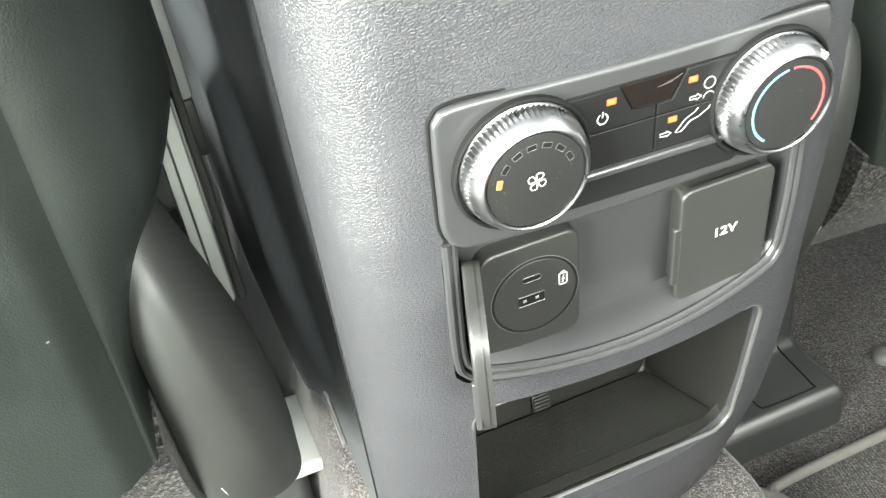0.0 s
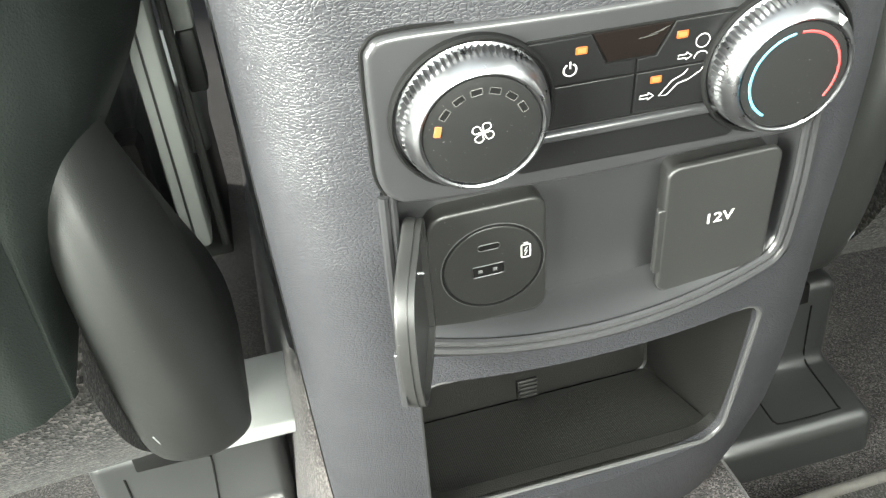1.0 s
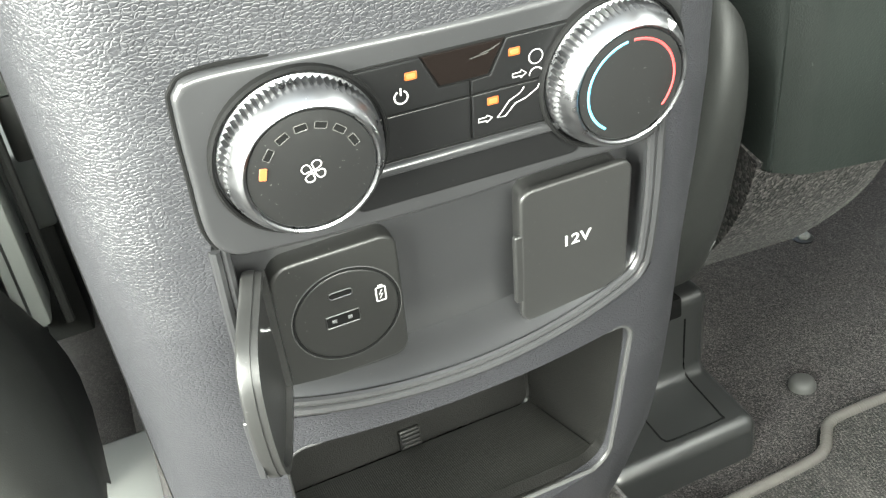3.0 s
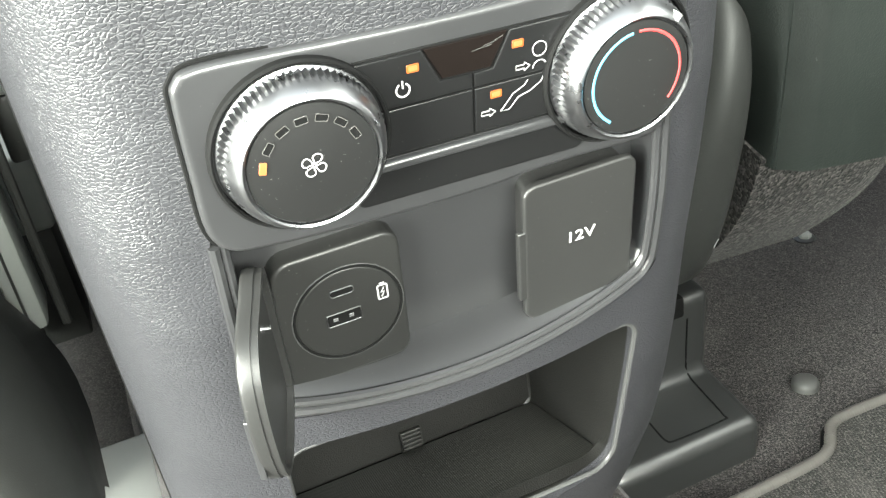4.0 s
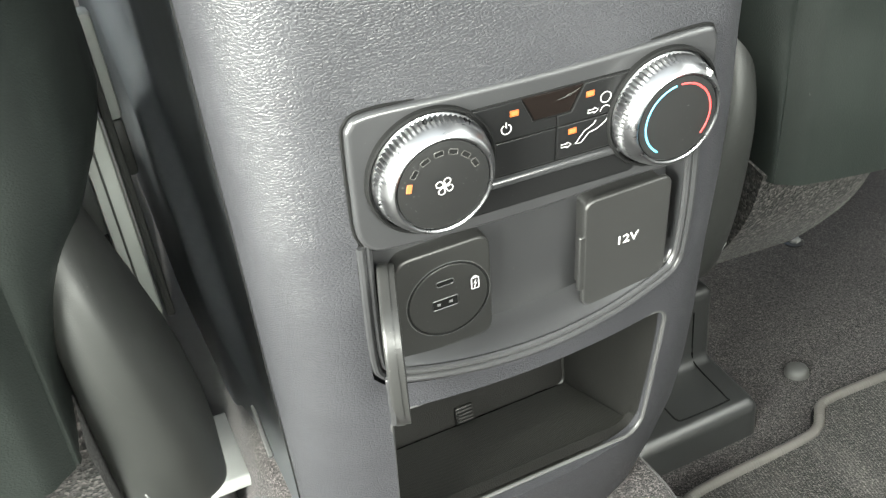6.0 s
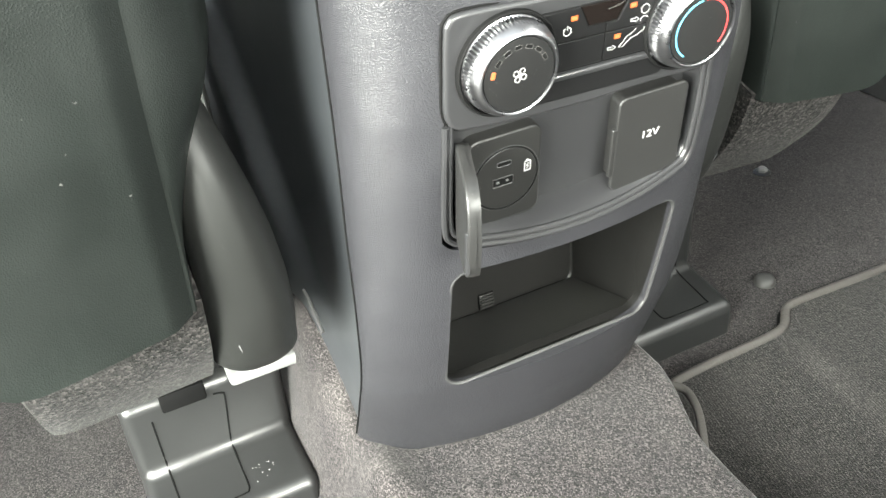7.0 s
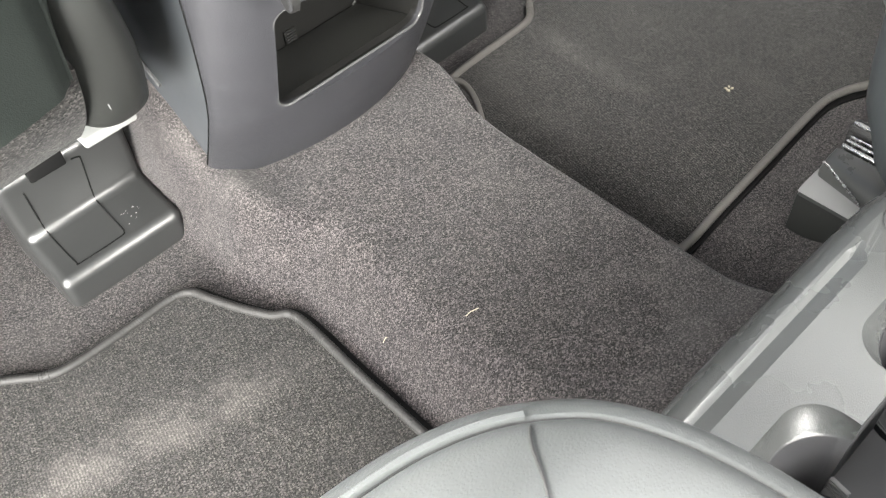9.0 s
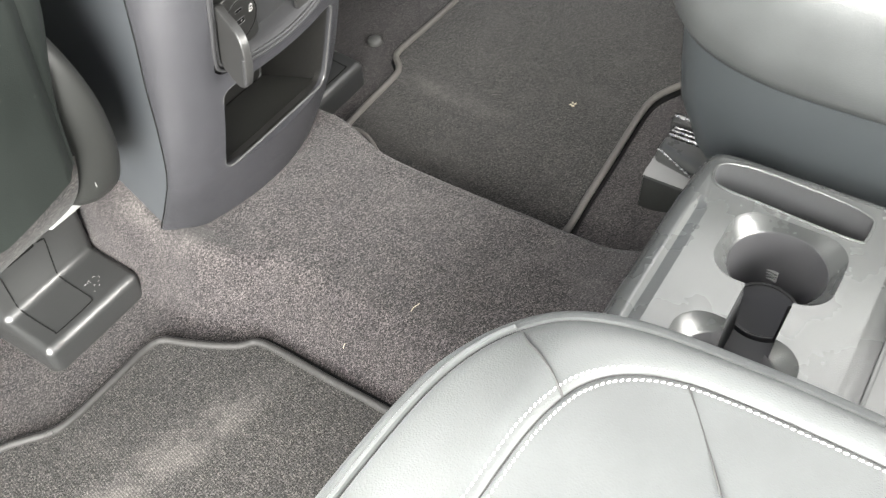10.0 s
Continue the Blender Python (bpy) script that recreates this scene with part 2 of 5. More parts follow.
def thing(name, label, category, m=None, group="", kind=""):
    ob = new(name)
    ob.empty_display_size = 0.02
    ob.matrix_world = m or Matrix()
    return tagged(ob, label, category, group, kind)


def rrect(w, h, r, cx=0.0, cy=0.0, n=5):
    pts = []
    for sx, sy, a0 in ((1, 1, 0), (-1, 1, 90), (-1, -1, 180), (1, -1, 270)):
        for i in range(n + 1):
            a = radians(a0 + 90 * i / n)
            pts.append((cx + sx * (w / 2 - r) + r * math.cos(a), cy + sy * (h / 2 - r) + r * math.sin(a)))
    return pts


def circle(r, cx=0.0, cy=0.0, n=40):
    return [(cx + r * math.cos(2 * math.pi * i / n), cy + r * math.sin(2 * math.pi * i / n)) for i in range(n)]


def spline(pts, per=8, closed=False):
    """A smooth line through points of any dimension."""
    p = [np.array(q, float) for q in pts]
    n = len(p)
    out = []
    for i in range(n if closed else n - 1):
        a = p[(i - 1) % n] if closed else p[max(i - 1, 0)]
        b, c = p[i], p[(i + 1) % n]
        d = p[(i + 2) % n] if closed else p[min(i + 2, n - 1)]
        for k in range(per):
            t = k / per
            out.append(tuple(0.5 * (2 * b + (c - a) * t + (2 * a - 5 * b + 4 * c - d) * t * t + (3 * b - a - 3 * c + d) * t ** 3)))
    if not closed:
        out.append(tuple(p[-1]))
    return out


def inset(pts, d):
    """The outline moved inwards by d (counter-clockwise outline)."""
    n = len(pts)
    out = []
    for i in range(n):
        a, b, c = pts[i - 1], pts[i], pts[(i + 1) % n]
        e1, e2 = (b[0] - a[0], b[1] - a[1]), (c[0] - b[0], c[1] - b[1])
        l1, l2 = math.hypot(*e1) or 1e-9, math.hypot(*e2) or 1e-9
        nx, ny = -e1[1] / l1 - e2[1] / l2, e1[0] / l1 + e2[0] / l2
        k = math.hypot(nx, ny) or 1e-9
        out.append((b[0] + d * nx / k, b[1] + d * ny / k))
    for _ in range(4):
        for i in range(n):
            j = (i + 1) % n
            old = (pts[j][0] - pts[i][0], pts[j][1] - pts[i][1])
            now = (out[j][0] - out[i][0], out[j][1] - out[i][1])
            if old[0] * now[0] + old[1] * now[1] < 0:
                m = ((out[i][0] + out[j][0]) / 2, (out[i][1] + out[j][1]) / 2)
                out[i] = (m[0] - 1e-6 * now[0], m[1] - 1e-6 * now[1])
                out[j] = (m[0] + 1e-6 * old[0], m[1] + 1e-6 * old[1])
    return out


def ccw(pts):
    area = sum(pts[i - 1][0] * pts[i][1] - pts[i][0] * pts[i - 1][1] for i in range(len(pts)))
    return pts if area > 0 else pts[::-1]


def rings(bm, loops, cap_first=True, cap_last=True, closed=True, fan=True):
    """Skins a row of loops of equal length."""
    vs = [[bm.verts.new(p) for p in lp] for lp in loops]
    n = len(vs[0])
    for a, b in zip(vs, vs[1:]):
        for i in range(n if closed else n - 1):
            j = (i + 1) % n
            bm.faces.new((a[i], a[j], b[j], b[i]))
    for want, row in ((cap_first, vs[0][::-1]), (cap_last, vs[-1])):
        if want and not fan:
            bm.faces.new(row)
        elif want:
            mid = bm.verts.new(sum((v.co for v in row), Vector()) / n)
            for i in range(n):
                bm.faces.new((row[i], row[(i + 1) % n], mid))
    return bm


def slab(pts, z0, z1, bev=0.0008, segs=3, bm=None):
    """A plate of that outline with rounded upper edges."""
    pts = ccw(pts)
    bm = bm or bmesh.new()
    loops = [[(x, y, z0) for x, y in pts]]
    for k in range(segs + 1):
        a = math.pi / 2 * k / segs
        q = inset(pts, bev * (1 - math.cos(a)))
        loops.append([(x, y, z1 - bev + bev * math.sin(a)) for x, y in q])
    loops.append([(x, y, z1) for x, y in inset(pts, bev + min(bev, 0.0004))])
    return rings(bm, loops, fan=False)


def frame_ring(outer, inner, z0, z1, bev=0.0006, bm=None):
    """A flat ring between two outlines of equal count."""
    bm = bm or bmesh.new()
    outer, inner = ccw(outer), ccw(inner)
    loops = [[(x, y, z0) for x, y in outer], [(x, y, z1 - bev) for x, y in outer], [(x, y, z1) for x, y in inset(outer, bev)],
             [(x, y, z1) for x, y in inset(inner, -bev)], [(x, y, z1 - bev) for x, y in inner], [(x, y, z0) for x, y in inner]]
    vs = [[bm.verts.new(p) for p in lp] for lp in loops]
    n = len(outer)
    for k in range(6):
        a, b = vs[k], vs[(k + 1) % 6]
        for i in range(n):
            j = (i + 1) % n
            bm.faces.new((a[i], a[j], b[j], b[i]))
    return bm


def lathe(profile, n=64, bm=None, cx=0.0, cy=0.0, teeth=None):
    """Turns (radius, height) pairs about the z axis; teeth: {index of the ring: depth} for a knurled rim."""
    bm = bm or bmesh.new()
    loops = []
    for k, (r, z) in enumerate(profile):
        cut = (teeth or {}).get(k, 0.0)
        loops.append([(cx + (r - cut * (i % 2)) * math.cos(2 * math.pi * i / n), cy + (r - cut * (i % 2)) * math.sin(2 * math.pi * i / n), z) for i in range(n)])
    return rings(bm, loops)


def tube(path, r, n=8, closed=False, bm=None, flat=1.0, up=(0, 0, 1)):
    """A rod along a path; flat squeezes it along up."""
    bm = bm or bmesh.new()
    p = [Vector(q) for q in path]
    up = Vector(up)
    loops = []
    m = len(p)
    for i in range(m):
        a = p[i - 1] if (closed or i) else p[i]
        b = p[(i + 1) % m] if (closed or i < m - 1) else p[i]
        d = (b - a).normalized()
        s = d.cross(up)
        s = s.normalized() if s.length > 1e-6 else Vector((1, 0, 0))
        u = s.cross(d)
        loops.append([p[i] + r * math.cos(2 * math.pi * k / n) * s + r * flat * math.sin(2 * math.pi * k / n) * u for k in range(n)])
    if closed:
        loops.append(loops[0])
        rings(bm, loops, False, False)
        bmesh.ops.remove_doubles(bm, verts=bm.verts[:], dist=1e-7)
        return bm
    return rings(bm, loops)


def grid(fn, nu, nv, bm=None, thick=None):
    """A sheet fn(u, v), u and v from 0 to 1; thick: a vector by which a second skin is moved, closed along the rim."""
    bm = bm or bmesh.new()
    a = [[Vector(fn(i / nu, j / nv)) for i in range(nu + 1)] for j in range(nv + 1)]
    va = [[bm.verts.new(p) for p in row] for row in a]
    for j in range(nv):
        for i in range(nu):
            bm.faces.new((va[j][i], va[j][i + 1], va[j + 1][i + 1], va[j + 1][i]))
    if thick:
        move = thick if callable(thick) else (lambda p: p + Vector(thick))
        vb = [[bm.verts.new(move(p)) for p in row] for row in a]
        for j in range(nv):
            for i in range(nu):
                bm.faces.new((vb[j][i], vb[j + 1][i], vb[j + 1][i + 1], vb[j][i + 1]))
        for j in range(nv):
            bm.faces.new((va[j][0], va[j + 1][0], vb[j + 1][0], vb[j][0]))
            bm.faces.new((va[j][nu], vb[j][nu], vb[j + 1][nu], va[j + 1][nu]))
        for i in range(nu):
            bm.faces.new((va[0][i], vb[0][i], vb[0][i + 1], va[0][i + 1]))
            bm.faces.new((va[nv][i], va[nv][i + 1], vb[nv][i + 1], vb[nv][i]))
    return bm


def box(x0, x1, y0, y1, z0, z1, bev=0.002, segs=2, bm=None):
    bm = bm or bmesh.new()
    made = bmesh.ops.create_cube(bm, size=1.0)["verts"]
    for v in made:
        v.co = (x0 + (v.co.x + 0.5) * (x1 - x0), y0 + (v.co.y + 0.5) * (y1 - y0), z0 + (v.co.z + 0.5) * (z1 - z0))
    if bev:
        edges = list({e for v in made for e in v.link_edges})
        bmesh.ops.bevel(bm, geom=edges, offset=bev, segments=segs, profile=0.5, affect="EDGES")
    return bm


def extrude_x(profile, x0, x1, bev=0.003):
    """A bar of the (y, z) profile along x, with softened ends."""
    prof = ccw(profile)
    bm = bmesh.new()
    q = inset(prof, bev)
    h = inset(prof, bev * 0.3)
    rows = [(x0, q), (x0 + 0.3 * bev, h), (x0 + bev, prof), (x1 - bev, prof), (x1 - 0.3 * bev, h), (x1, q)]
    rings(bm, [[(x, y, z) for y, z in r] for x, r in rows], False, False)
    for x, turn in ((x0, -1), (x1, 1)):
        bm.faces.new([v for v in bm.verts if abs(v.co.x - x) < 1e-7][::turn])
    return bm


def cut(ob, *cutters):
    """Takes the cutters' bodies out of ob's mesh for good."""
    for c in cutters:
        md = ob.modifiers.new("cut", "BOOLEAN")
        md.operation, md.object, md.solver = "DIFFERENCE", c, "EXACT"
    bpy.context.view_layer.update()
    me = bpy.data.meshes.new_from_object(ob.evaluated_get(bpy.context.evaluated_depsgraph_get()))
    ob.modifiers.clear()
    ob.data = me
    bm = bmesh.new()
    bm.from_mesh(me)
    bmesh.ops.remove_doubles(bm, verts=bm.verts[:], dist=2e-5)
    bmesh.ops.triangulate(bm, faces=[f for f in bm.faces if len(f.verts) > 4], ngon_method="EAR_CLIP")
    bm.to_mesh(me)
    bm.free()
    me.set_sharp_from_angle(angle=radians(40))
    for c in cutters:
        bpy.data.objects.remove(c)
    return ob


def interp(z, table):
    zs, vs = zip(*table)
    return float(np.interp(z, zs, vs))


def ease(a, b, v):
    t = min(max((v - a) / (b - a), 0.0), 1.0)
    return t * t * (3 - 2 * t)


# ---- floor ----


def floor_height(x, y):
    """The carpet over the transmission tunnel, which rises and widens towards the front console."""
    top = 0.080 + 0.008 * ease(-0.20, -0.06, y) + 0.10 * ease(0.0, 0.11, y) + 0.03 * ease(0.1, 0.5, y)
    wide = ease(-0.13, -0.03, y)
    if x < 0:
        a, b = 0.085 + 0.045 * wide, 0.152 + 0.022 * wide
    else:
        a, b = 0.097 + 0.021 * wide, 0.1200 + 0.0410 * wide
    a += 0.004 * ease(0.0, 0.08, y)
    d = abs(x)
    h = top * (1 - ease(a, b, d))
    h += -0.004 * (x / 0.1) ** 2 * (1 - ease(0.09, 0.12, d))
    if x < 0:
        h += 0.005 * math.exp(-((x + 0.1235) / 0.015) ** 2) * ease(-0.075, -0.035, y) * (1 - ease(0.06, 0.11, y))
    if x > 0:
        h -= 0.016 * math.exp(-((x - 0.1300) / 0.0100) ** 2) * (1 - wide) * ease(-0.40, -0.36, y)
    h = max(h, -0.016) + 0.0012 * noise.noise((x * 30, y * 30, 0)) + 0.02 * (1 - ease(-0.47, -0.40, y)) * (1 - ease(0.25, 0.4, abs(x)))
    return h


def floor_sheet():
    xs = np.unique(np.concatenate([np.linspace(-0.95, -0.24, 24), np.linspace(-0.24, 0.24, 97), np.linspace(0.24, 0.95, 24)]))
    ys = np.unique(np.concatenate([np.linspace(-2.2, -0.6, 20), np.linspace(-0.6, 0.2, 121), np.linspace(0.2, 1.9, 24)]))
    bm = bmesh.new()
    vs = [[bm.verts.new((x, y, floor_height(x, y))) for x in xs] for y in ys]
    for j in range(len(ys) - 1):
        for i in range(len(xs) - 1):
            bm.faces.new((vs[j][i], vs[j][i + 1], vs[j + 1][i + 1], vs[j + 1][i]))
    return bm


tagged(part("floor", floor_sheet(), CARPET), "dark grey speckled carpet over the car floor and tunnel", "floor", kind="structure")


def body_shell():
    """Unseen roof, pillars and door trims that close the cabin, with window openings all round, the near door open and
    a roof gap added for light.
    """
    t = 0.04
    shell = []
    bm = box(-0.78, 0.78, -2.1, -0.95, 1.28, 1.28 + t, 0.01)
    box(-0.78, 0.78, 0.35, 1.3, 1.28, 1.28 + t, 0.01, bm=bm)
    box(-0.78, -0.48, -0.95, 0.35, 1.28, 1.28 + t, 0.01, bm=bm)
    box(0.48, 0.78, -0.95, 0.35, 1.28, 1.28 + t, 0.01, bm=bm)
    shell.append(("ceiling", bm, HEADLINER, "unseen pale cloth headliner with an opening added for fill light", "ceiling"))
    shell.append(("wall_east", box(0.80, 0.80 + t, -2.1, 1.9, 0.0, 0.80, 0.01), TRIM, "dark moulded door trim below the windows", "wall"))
    shell.append(("wall_west", box(-0.84, -0.80, 0.05, 1.9, 0.0, 0.80, 0.01), TRIM, "dark moulded front door trim", "wall"))
    shell.append(("wall_west_rear", box(-0.84, -0.80, -2.1, -1.05, 0.0, 0.80, 0.01), TRIM, "dark moulded side trim behind the open door", "wall"))
    shell.append(("wall_south", box(-0.84, 0.84, -2.16, -2.12, 0.0, 0.85, 0.01), TRIM, "dark tailgate trim", "wall"))
    shell.append(("wall_north", box(-0.84, 0.84, 1.86, 1.9, 0.0, 0.90, 0.01), TRIM, "dark dashboard bulkhead", "wall"))
    for name, bm, mat, label, cat in shell:
        tagged(part(name, bm, mat), label, cat, kind="structure")
    for x in (-0.80, 0.80):
        for y in (-2.08, -1.05, 0.02):
            tagged(part("trim", box(x - 0.03, x + 0.03, y - 0.05, y + 0.05, 0.78 if x > 0 or y < -1.2 else 0.0, 1.29, 0.01), TRIM), "dark door pillar trim", "trim", kind="structure")


body_shell()
tagged(part("ground", box(-60, 60, -60, 60, -0.42, -0.40, 0), material("paving", (0.30, 0.295, 0.285), 0.9)[0]), "pale grey paving outside the car", "ground", kind="structure")


def cord(path, r, closed=False):
    """A thread-wrapped cord: close rings of slightly uneven girth along a path."""
    p = [Vector(q) for q in path] + ([Vector(path[0])] if closed else [])
    pts, need = [], 0.0
    for a, b in zip(p, p[1:]):
        d = (b - a).length
        while need < d:
            pts.append(a + (b - a) * (need / d))
            need += 0.0009
        need -= d
    bm = bmesh.new()
    loops = []
    n = len(pts)
    for i, c in enumerate(pts):
        a = pts[i - 1] if closed or i else c
        b = pts[(i + 1) % n] if closed or i < n - 1 else c
        d = (b - a).normalized()
        side = d.cross(Vector((0, 0, 1))).normalized()
        up = side.cross(d)
        g = r * ((1.0, 0.985, 0.945)[i % 3] + random.uniform(-0.03, 0.03))
        lean = 0.0007
        loops.append([c + g * math.cos(2 * math.pi * k / 10) * side + g * math.sin(2 * math.pi * k / 10) * up + lean * math.cos(2 * math.pi * k / 10) * d for k in range(10)])
    if closed:
        loops.append(loops[0])
    return rings(bm, loops, not closed, not closed)


def mat_thing(label, pts, light_binding):
    out = ccw(spline(pts, 6, True))
    mt = thing("floor_mat", label, "floor mat", group="floor mats")
    part("carpet_pad", slab(out, 0.001, 0.0105, 0.002), MAT, mt)
    # black sheet reaching past the edge stands for the shadow round the mat
    part("shade_sheet", slab(inset(out, -0.0070 if light_binding else -0.0118), 0.0005, 0.0042, 0.0008), MAT_SHADE, mt, "black sheet standing for the shadow along the mat edge")
    path = [(x, y, 0.0115) for x, y in out]
    # the edge tucked under the tunnel carpet shows no binding
    tucked = [0 < x < 0.1445 and -0.32 < y < -0.05 for x, y in out]
    if any(tucked):
        k = max(i for i in range(len(path)) if tucked[i] and not tucked[(i + 1) % len(path)])
        path = [p for p, hid in zip(path[k + 1:] + path[:k + 1], tucked[k + 1:] + tucked[:k + 1]) if not hid]
    part("binding", cord(path, 0.0047, not any(tucked)), PIPING_LIGHT if light_binding else PIPING, mt, "sewn binding round the mat")
    return mt


mat_thing("dark brown-grey carpet floor mat with black bound edge", [
    (-0.70, 0.010), (-0.52, 0.016), (-0.43, 0.020), (-0.395, 0.014), (-0.374, 0.000), (-0.354, -0.016), (-0.330, -0.0235), (-0.272, -0.0255), (-0.226, -0.026), (-0.209, -0.034),
    (-0.200, -0.055), (-0.187, -0.085), (-0.172, -0.112), (-0.159, -0.124), (-0.1555, -0.150), (-0.157, -0.22), (-0.157, -0.30), (-0.160, -0.41), (-0.18, -0.44), (-0.40, -0.45), (-0.70, -0.45)], False)
mat_thing("brown-grey carpet floor mat with worn grey bound edge", [
    (0.1430, -0.325), (0.1425, -0.22), (0.1400, -0.110), (0.142, -0.070), (0.149, -0.034), (0.163, -0.006), (0.188, 0.003), (0.289, 0.006), (0.314, 0.011), (0.327, 0.022),
    (0.339, 0.032), (0.365, 0.034), (0.454, 0.030), (0.535, 0.030), (0.565, 0.026), (0.583, 0.013), (0.598, 0.000), (0.622, -0.006), (0.66, -0.007), (0.70, -0.009), (0.70, -0.30), (0.62, -0.37), (0.53, -0.368), (0.480, -0.352), (0.440, -0.332), (0.40, -0.325), (0.30, -0.330), (0.22, -0.334), (0.150, -0.338)], True)

loose = part("loose_binding", cord(spline([(0.147, 0.000, 0.022), (0.156, -0.012, 0.027), (0.162, -0.028, 0.029), (0.155, -0.052, 0.030), (0.142, -0.075, 0.027), (0.131, -0.093, 0.018)], 6), 0.0040), PIPING_LIGHT)
tagged(loose, "loose loop of grey mat binding against tunnel carpet", "binding")

# ---- front centre console ----
WIDE = 0.1315
YC = [(0.05, -0.022), (0.088, -0.040), (0.130, -0.057), (0.176, -0.0735), (0.22, -0.0865), (0.26, -0.0965), (0.312, -0.1065), (0.36, -0.1125), (0.40, -0.1155), (0.44, -0.1200), (0.50, -0.1285), (0.56, -0.1375), (0.70, -0.160)]
BULGE = [(0.05, 2.1), (0.088, 2.1), (0.176, 1.55), (0.26, 1.4), (0.312, 1.3), (0.36, 0.85), (0.40, 0.45), (0.70, 0.4)]
CORNER = [(0.05, 0.018), (0.2, 0.018), (0.3, 0.030), (0.4, 0.042), (0.5, 0.046), (0.7, 0.05)]


def face_y(x, z):
    """The rear face of the console: bowed, and rounded off towards its sides."""
    t = min(max((abs(x) - 0.092) / (WIDE - 0.092), 0.0), 1.0)
    return interp(z, YC) + interp(z, BULGE) * x * x + interp(z, CORNER) * (1 - math.sqrt(max(1 - t * t, 0.0)))


PM = Matrix(((1, 0, 0, 0.0), (0, -0.14834, -0.98894, -0.1190), (0, 0.98894, -0.14834, 0.44), (0, 0, 0, 1)))
TOP = 0.63


def across(u):
    """x along the face, closer together in the corners."""
    v = 2 * u - 1
    return math.copysign(WIDE * math.sin(abs(v) ** 0.85 * math.pi / 2) if abs(v) > 0.999 else WIDE * math.sin(abs(v) * math.pi / 2), v)


def nearest_on(loop, x, z):
    best = None
    for a, b in zip(loop, loop[1:] + loop[:1]):
        dx, dz = b[0] - a[0], b[1] - a[1]
        t = min(max(((x - a[0]) * dx + (z - a[1]) * dz) / (dx * dx + dz * dz + 1e-15), 0), 1)
        p = (a[0] + t * dx, a[1] + t * dz)
        d = math.hypot(p[0] - x, p[1] - z)
        if best is None or d < best[0]:
            best = (d, *p)
    return best


def inside(loop, x, z):
    odd = False
    for a, b in zip(loop, loop[1:] + loop[:1]):
        if (a[1] > z) != (b[1] > z) and x < a[0] + (z - a[1]) / (b[1] - a[1]) * (b[0] - a[0]):
            odd = not odd
    return odd


def pierced_face(holes):
    """The console's rear face with its openings, their edges turned inwards."""
    def place(x, z):
        return (x, face_y(x, z) + 0.10 * ease(0.575, 0.66, z) ** 1.5, z)
    bm = bmesh.new()
    nu, nv = 96, 170
    vs = [[bm.verts.new(place(across(i / nu), 0.060 + (TOP - 0.060) * j / nv)) for i in range(nu + 1)] for j in range(nv + 1)]
    for j in range(nv):
        for i in range(nu):
            q = (vs[j][i], vs[j][i + 1], vs[j + 1][i + 1], vs[j + 1][i])
            cx, cz = sum(v.co.x for v in q) / 4, sum(v.co.z for v in q) / 4
            if not any(inside(h, cx, cz) for h in holes):
                bm.faces.new(q)
    bmesh.ops.delete(bm, geom=[v for v in bm.verts if not v.link_faces], context="VERTS")
    rim = []
    for e in [e for e in bm.edges if len(e.link_faces) == 1]:
        mx, mz = (e.verts[0].co.x + e.verts[1].co.x) / 2, (e.verts[0].co.z + e.verts[1].co.z) / 2
        for h in holes:
            if nearest_on(h, mx, mz)[0] < 0.008:
                rim.append((e, h))
                break
    for v, h in {v: h for e, h in rim for v in e.verts}.items():
        _, x, z = nearest_on(h, v.co.x, v.co.z)
        v.co = place(x, z)
    made = bmesh.ops.extrude_edge_only(bm, edges=[e for e, h in rim])["geom"]
    for v in made:
        if isinstance(v, bmesh.types.BMVert):
            v.co.y += 0.007
    return bm


SWAGE = spline([(-0.06, 0.172), (0.0, 0.185), (0.05, 0.208), (0.10, 0.252), (0.15, 0.316), (0.20, 0.370), (0.27, 0.418), (0.40, 0.460), (0.75, 0.50)], 10)


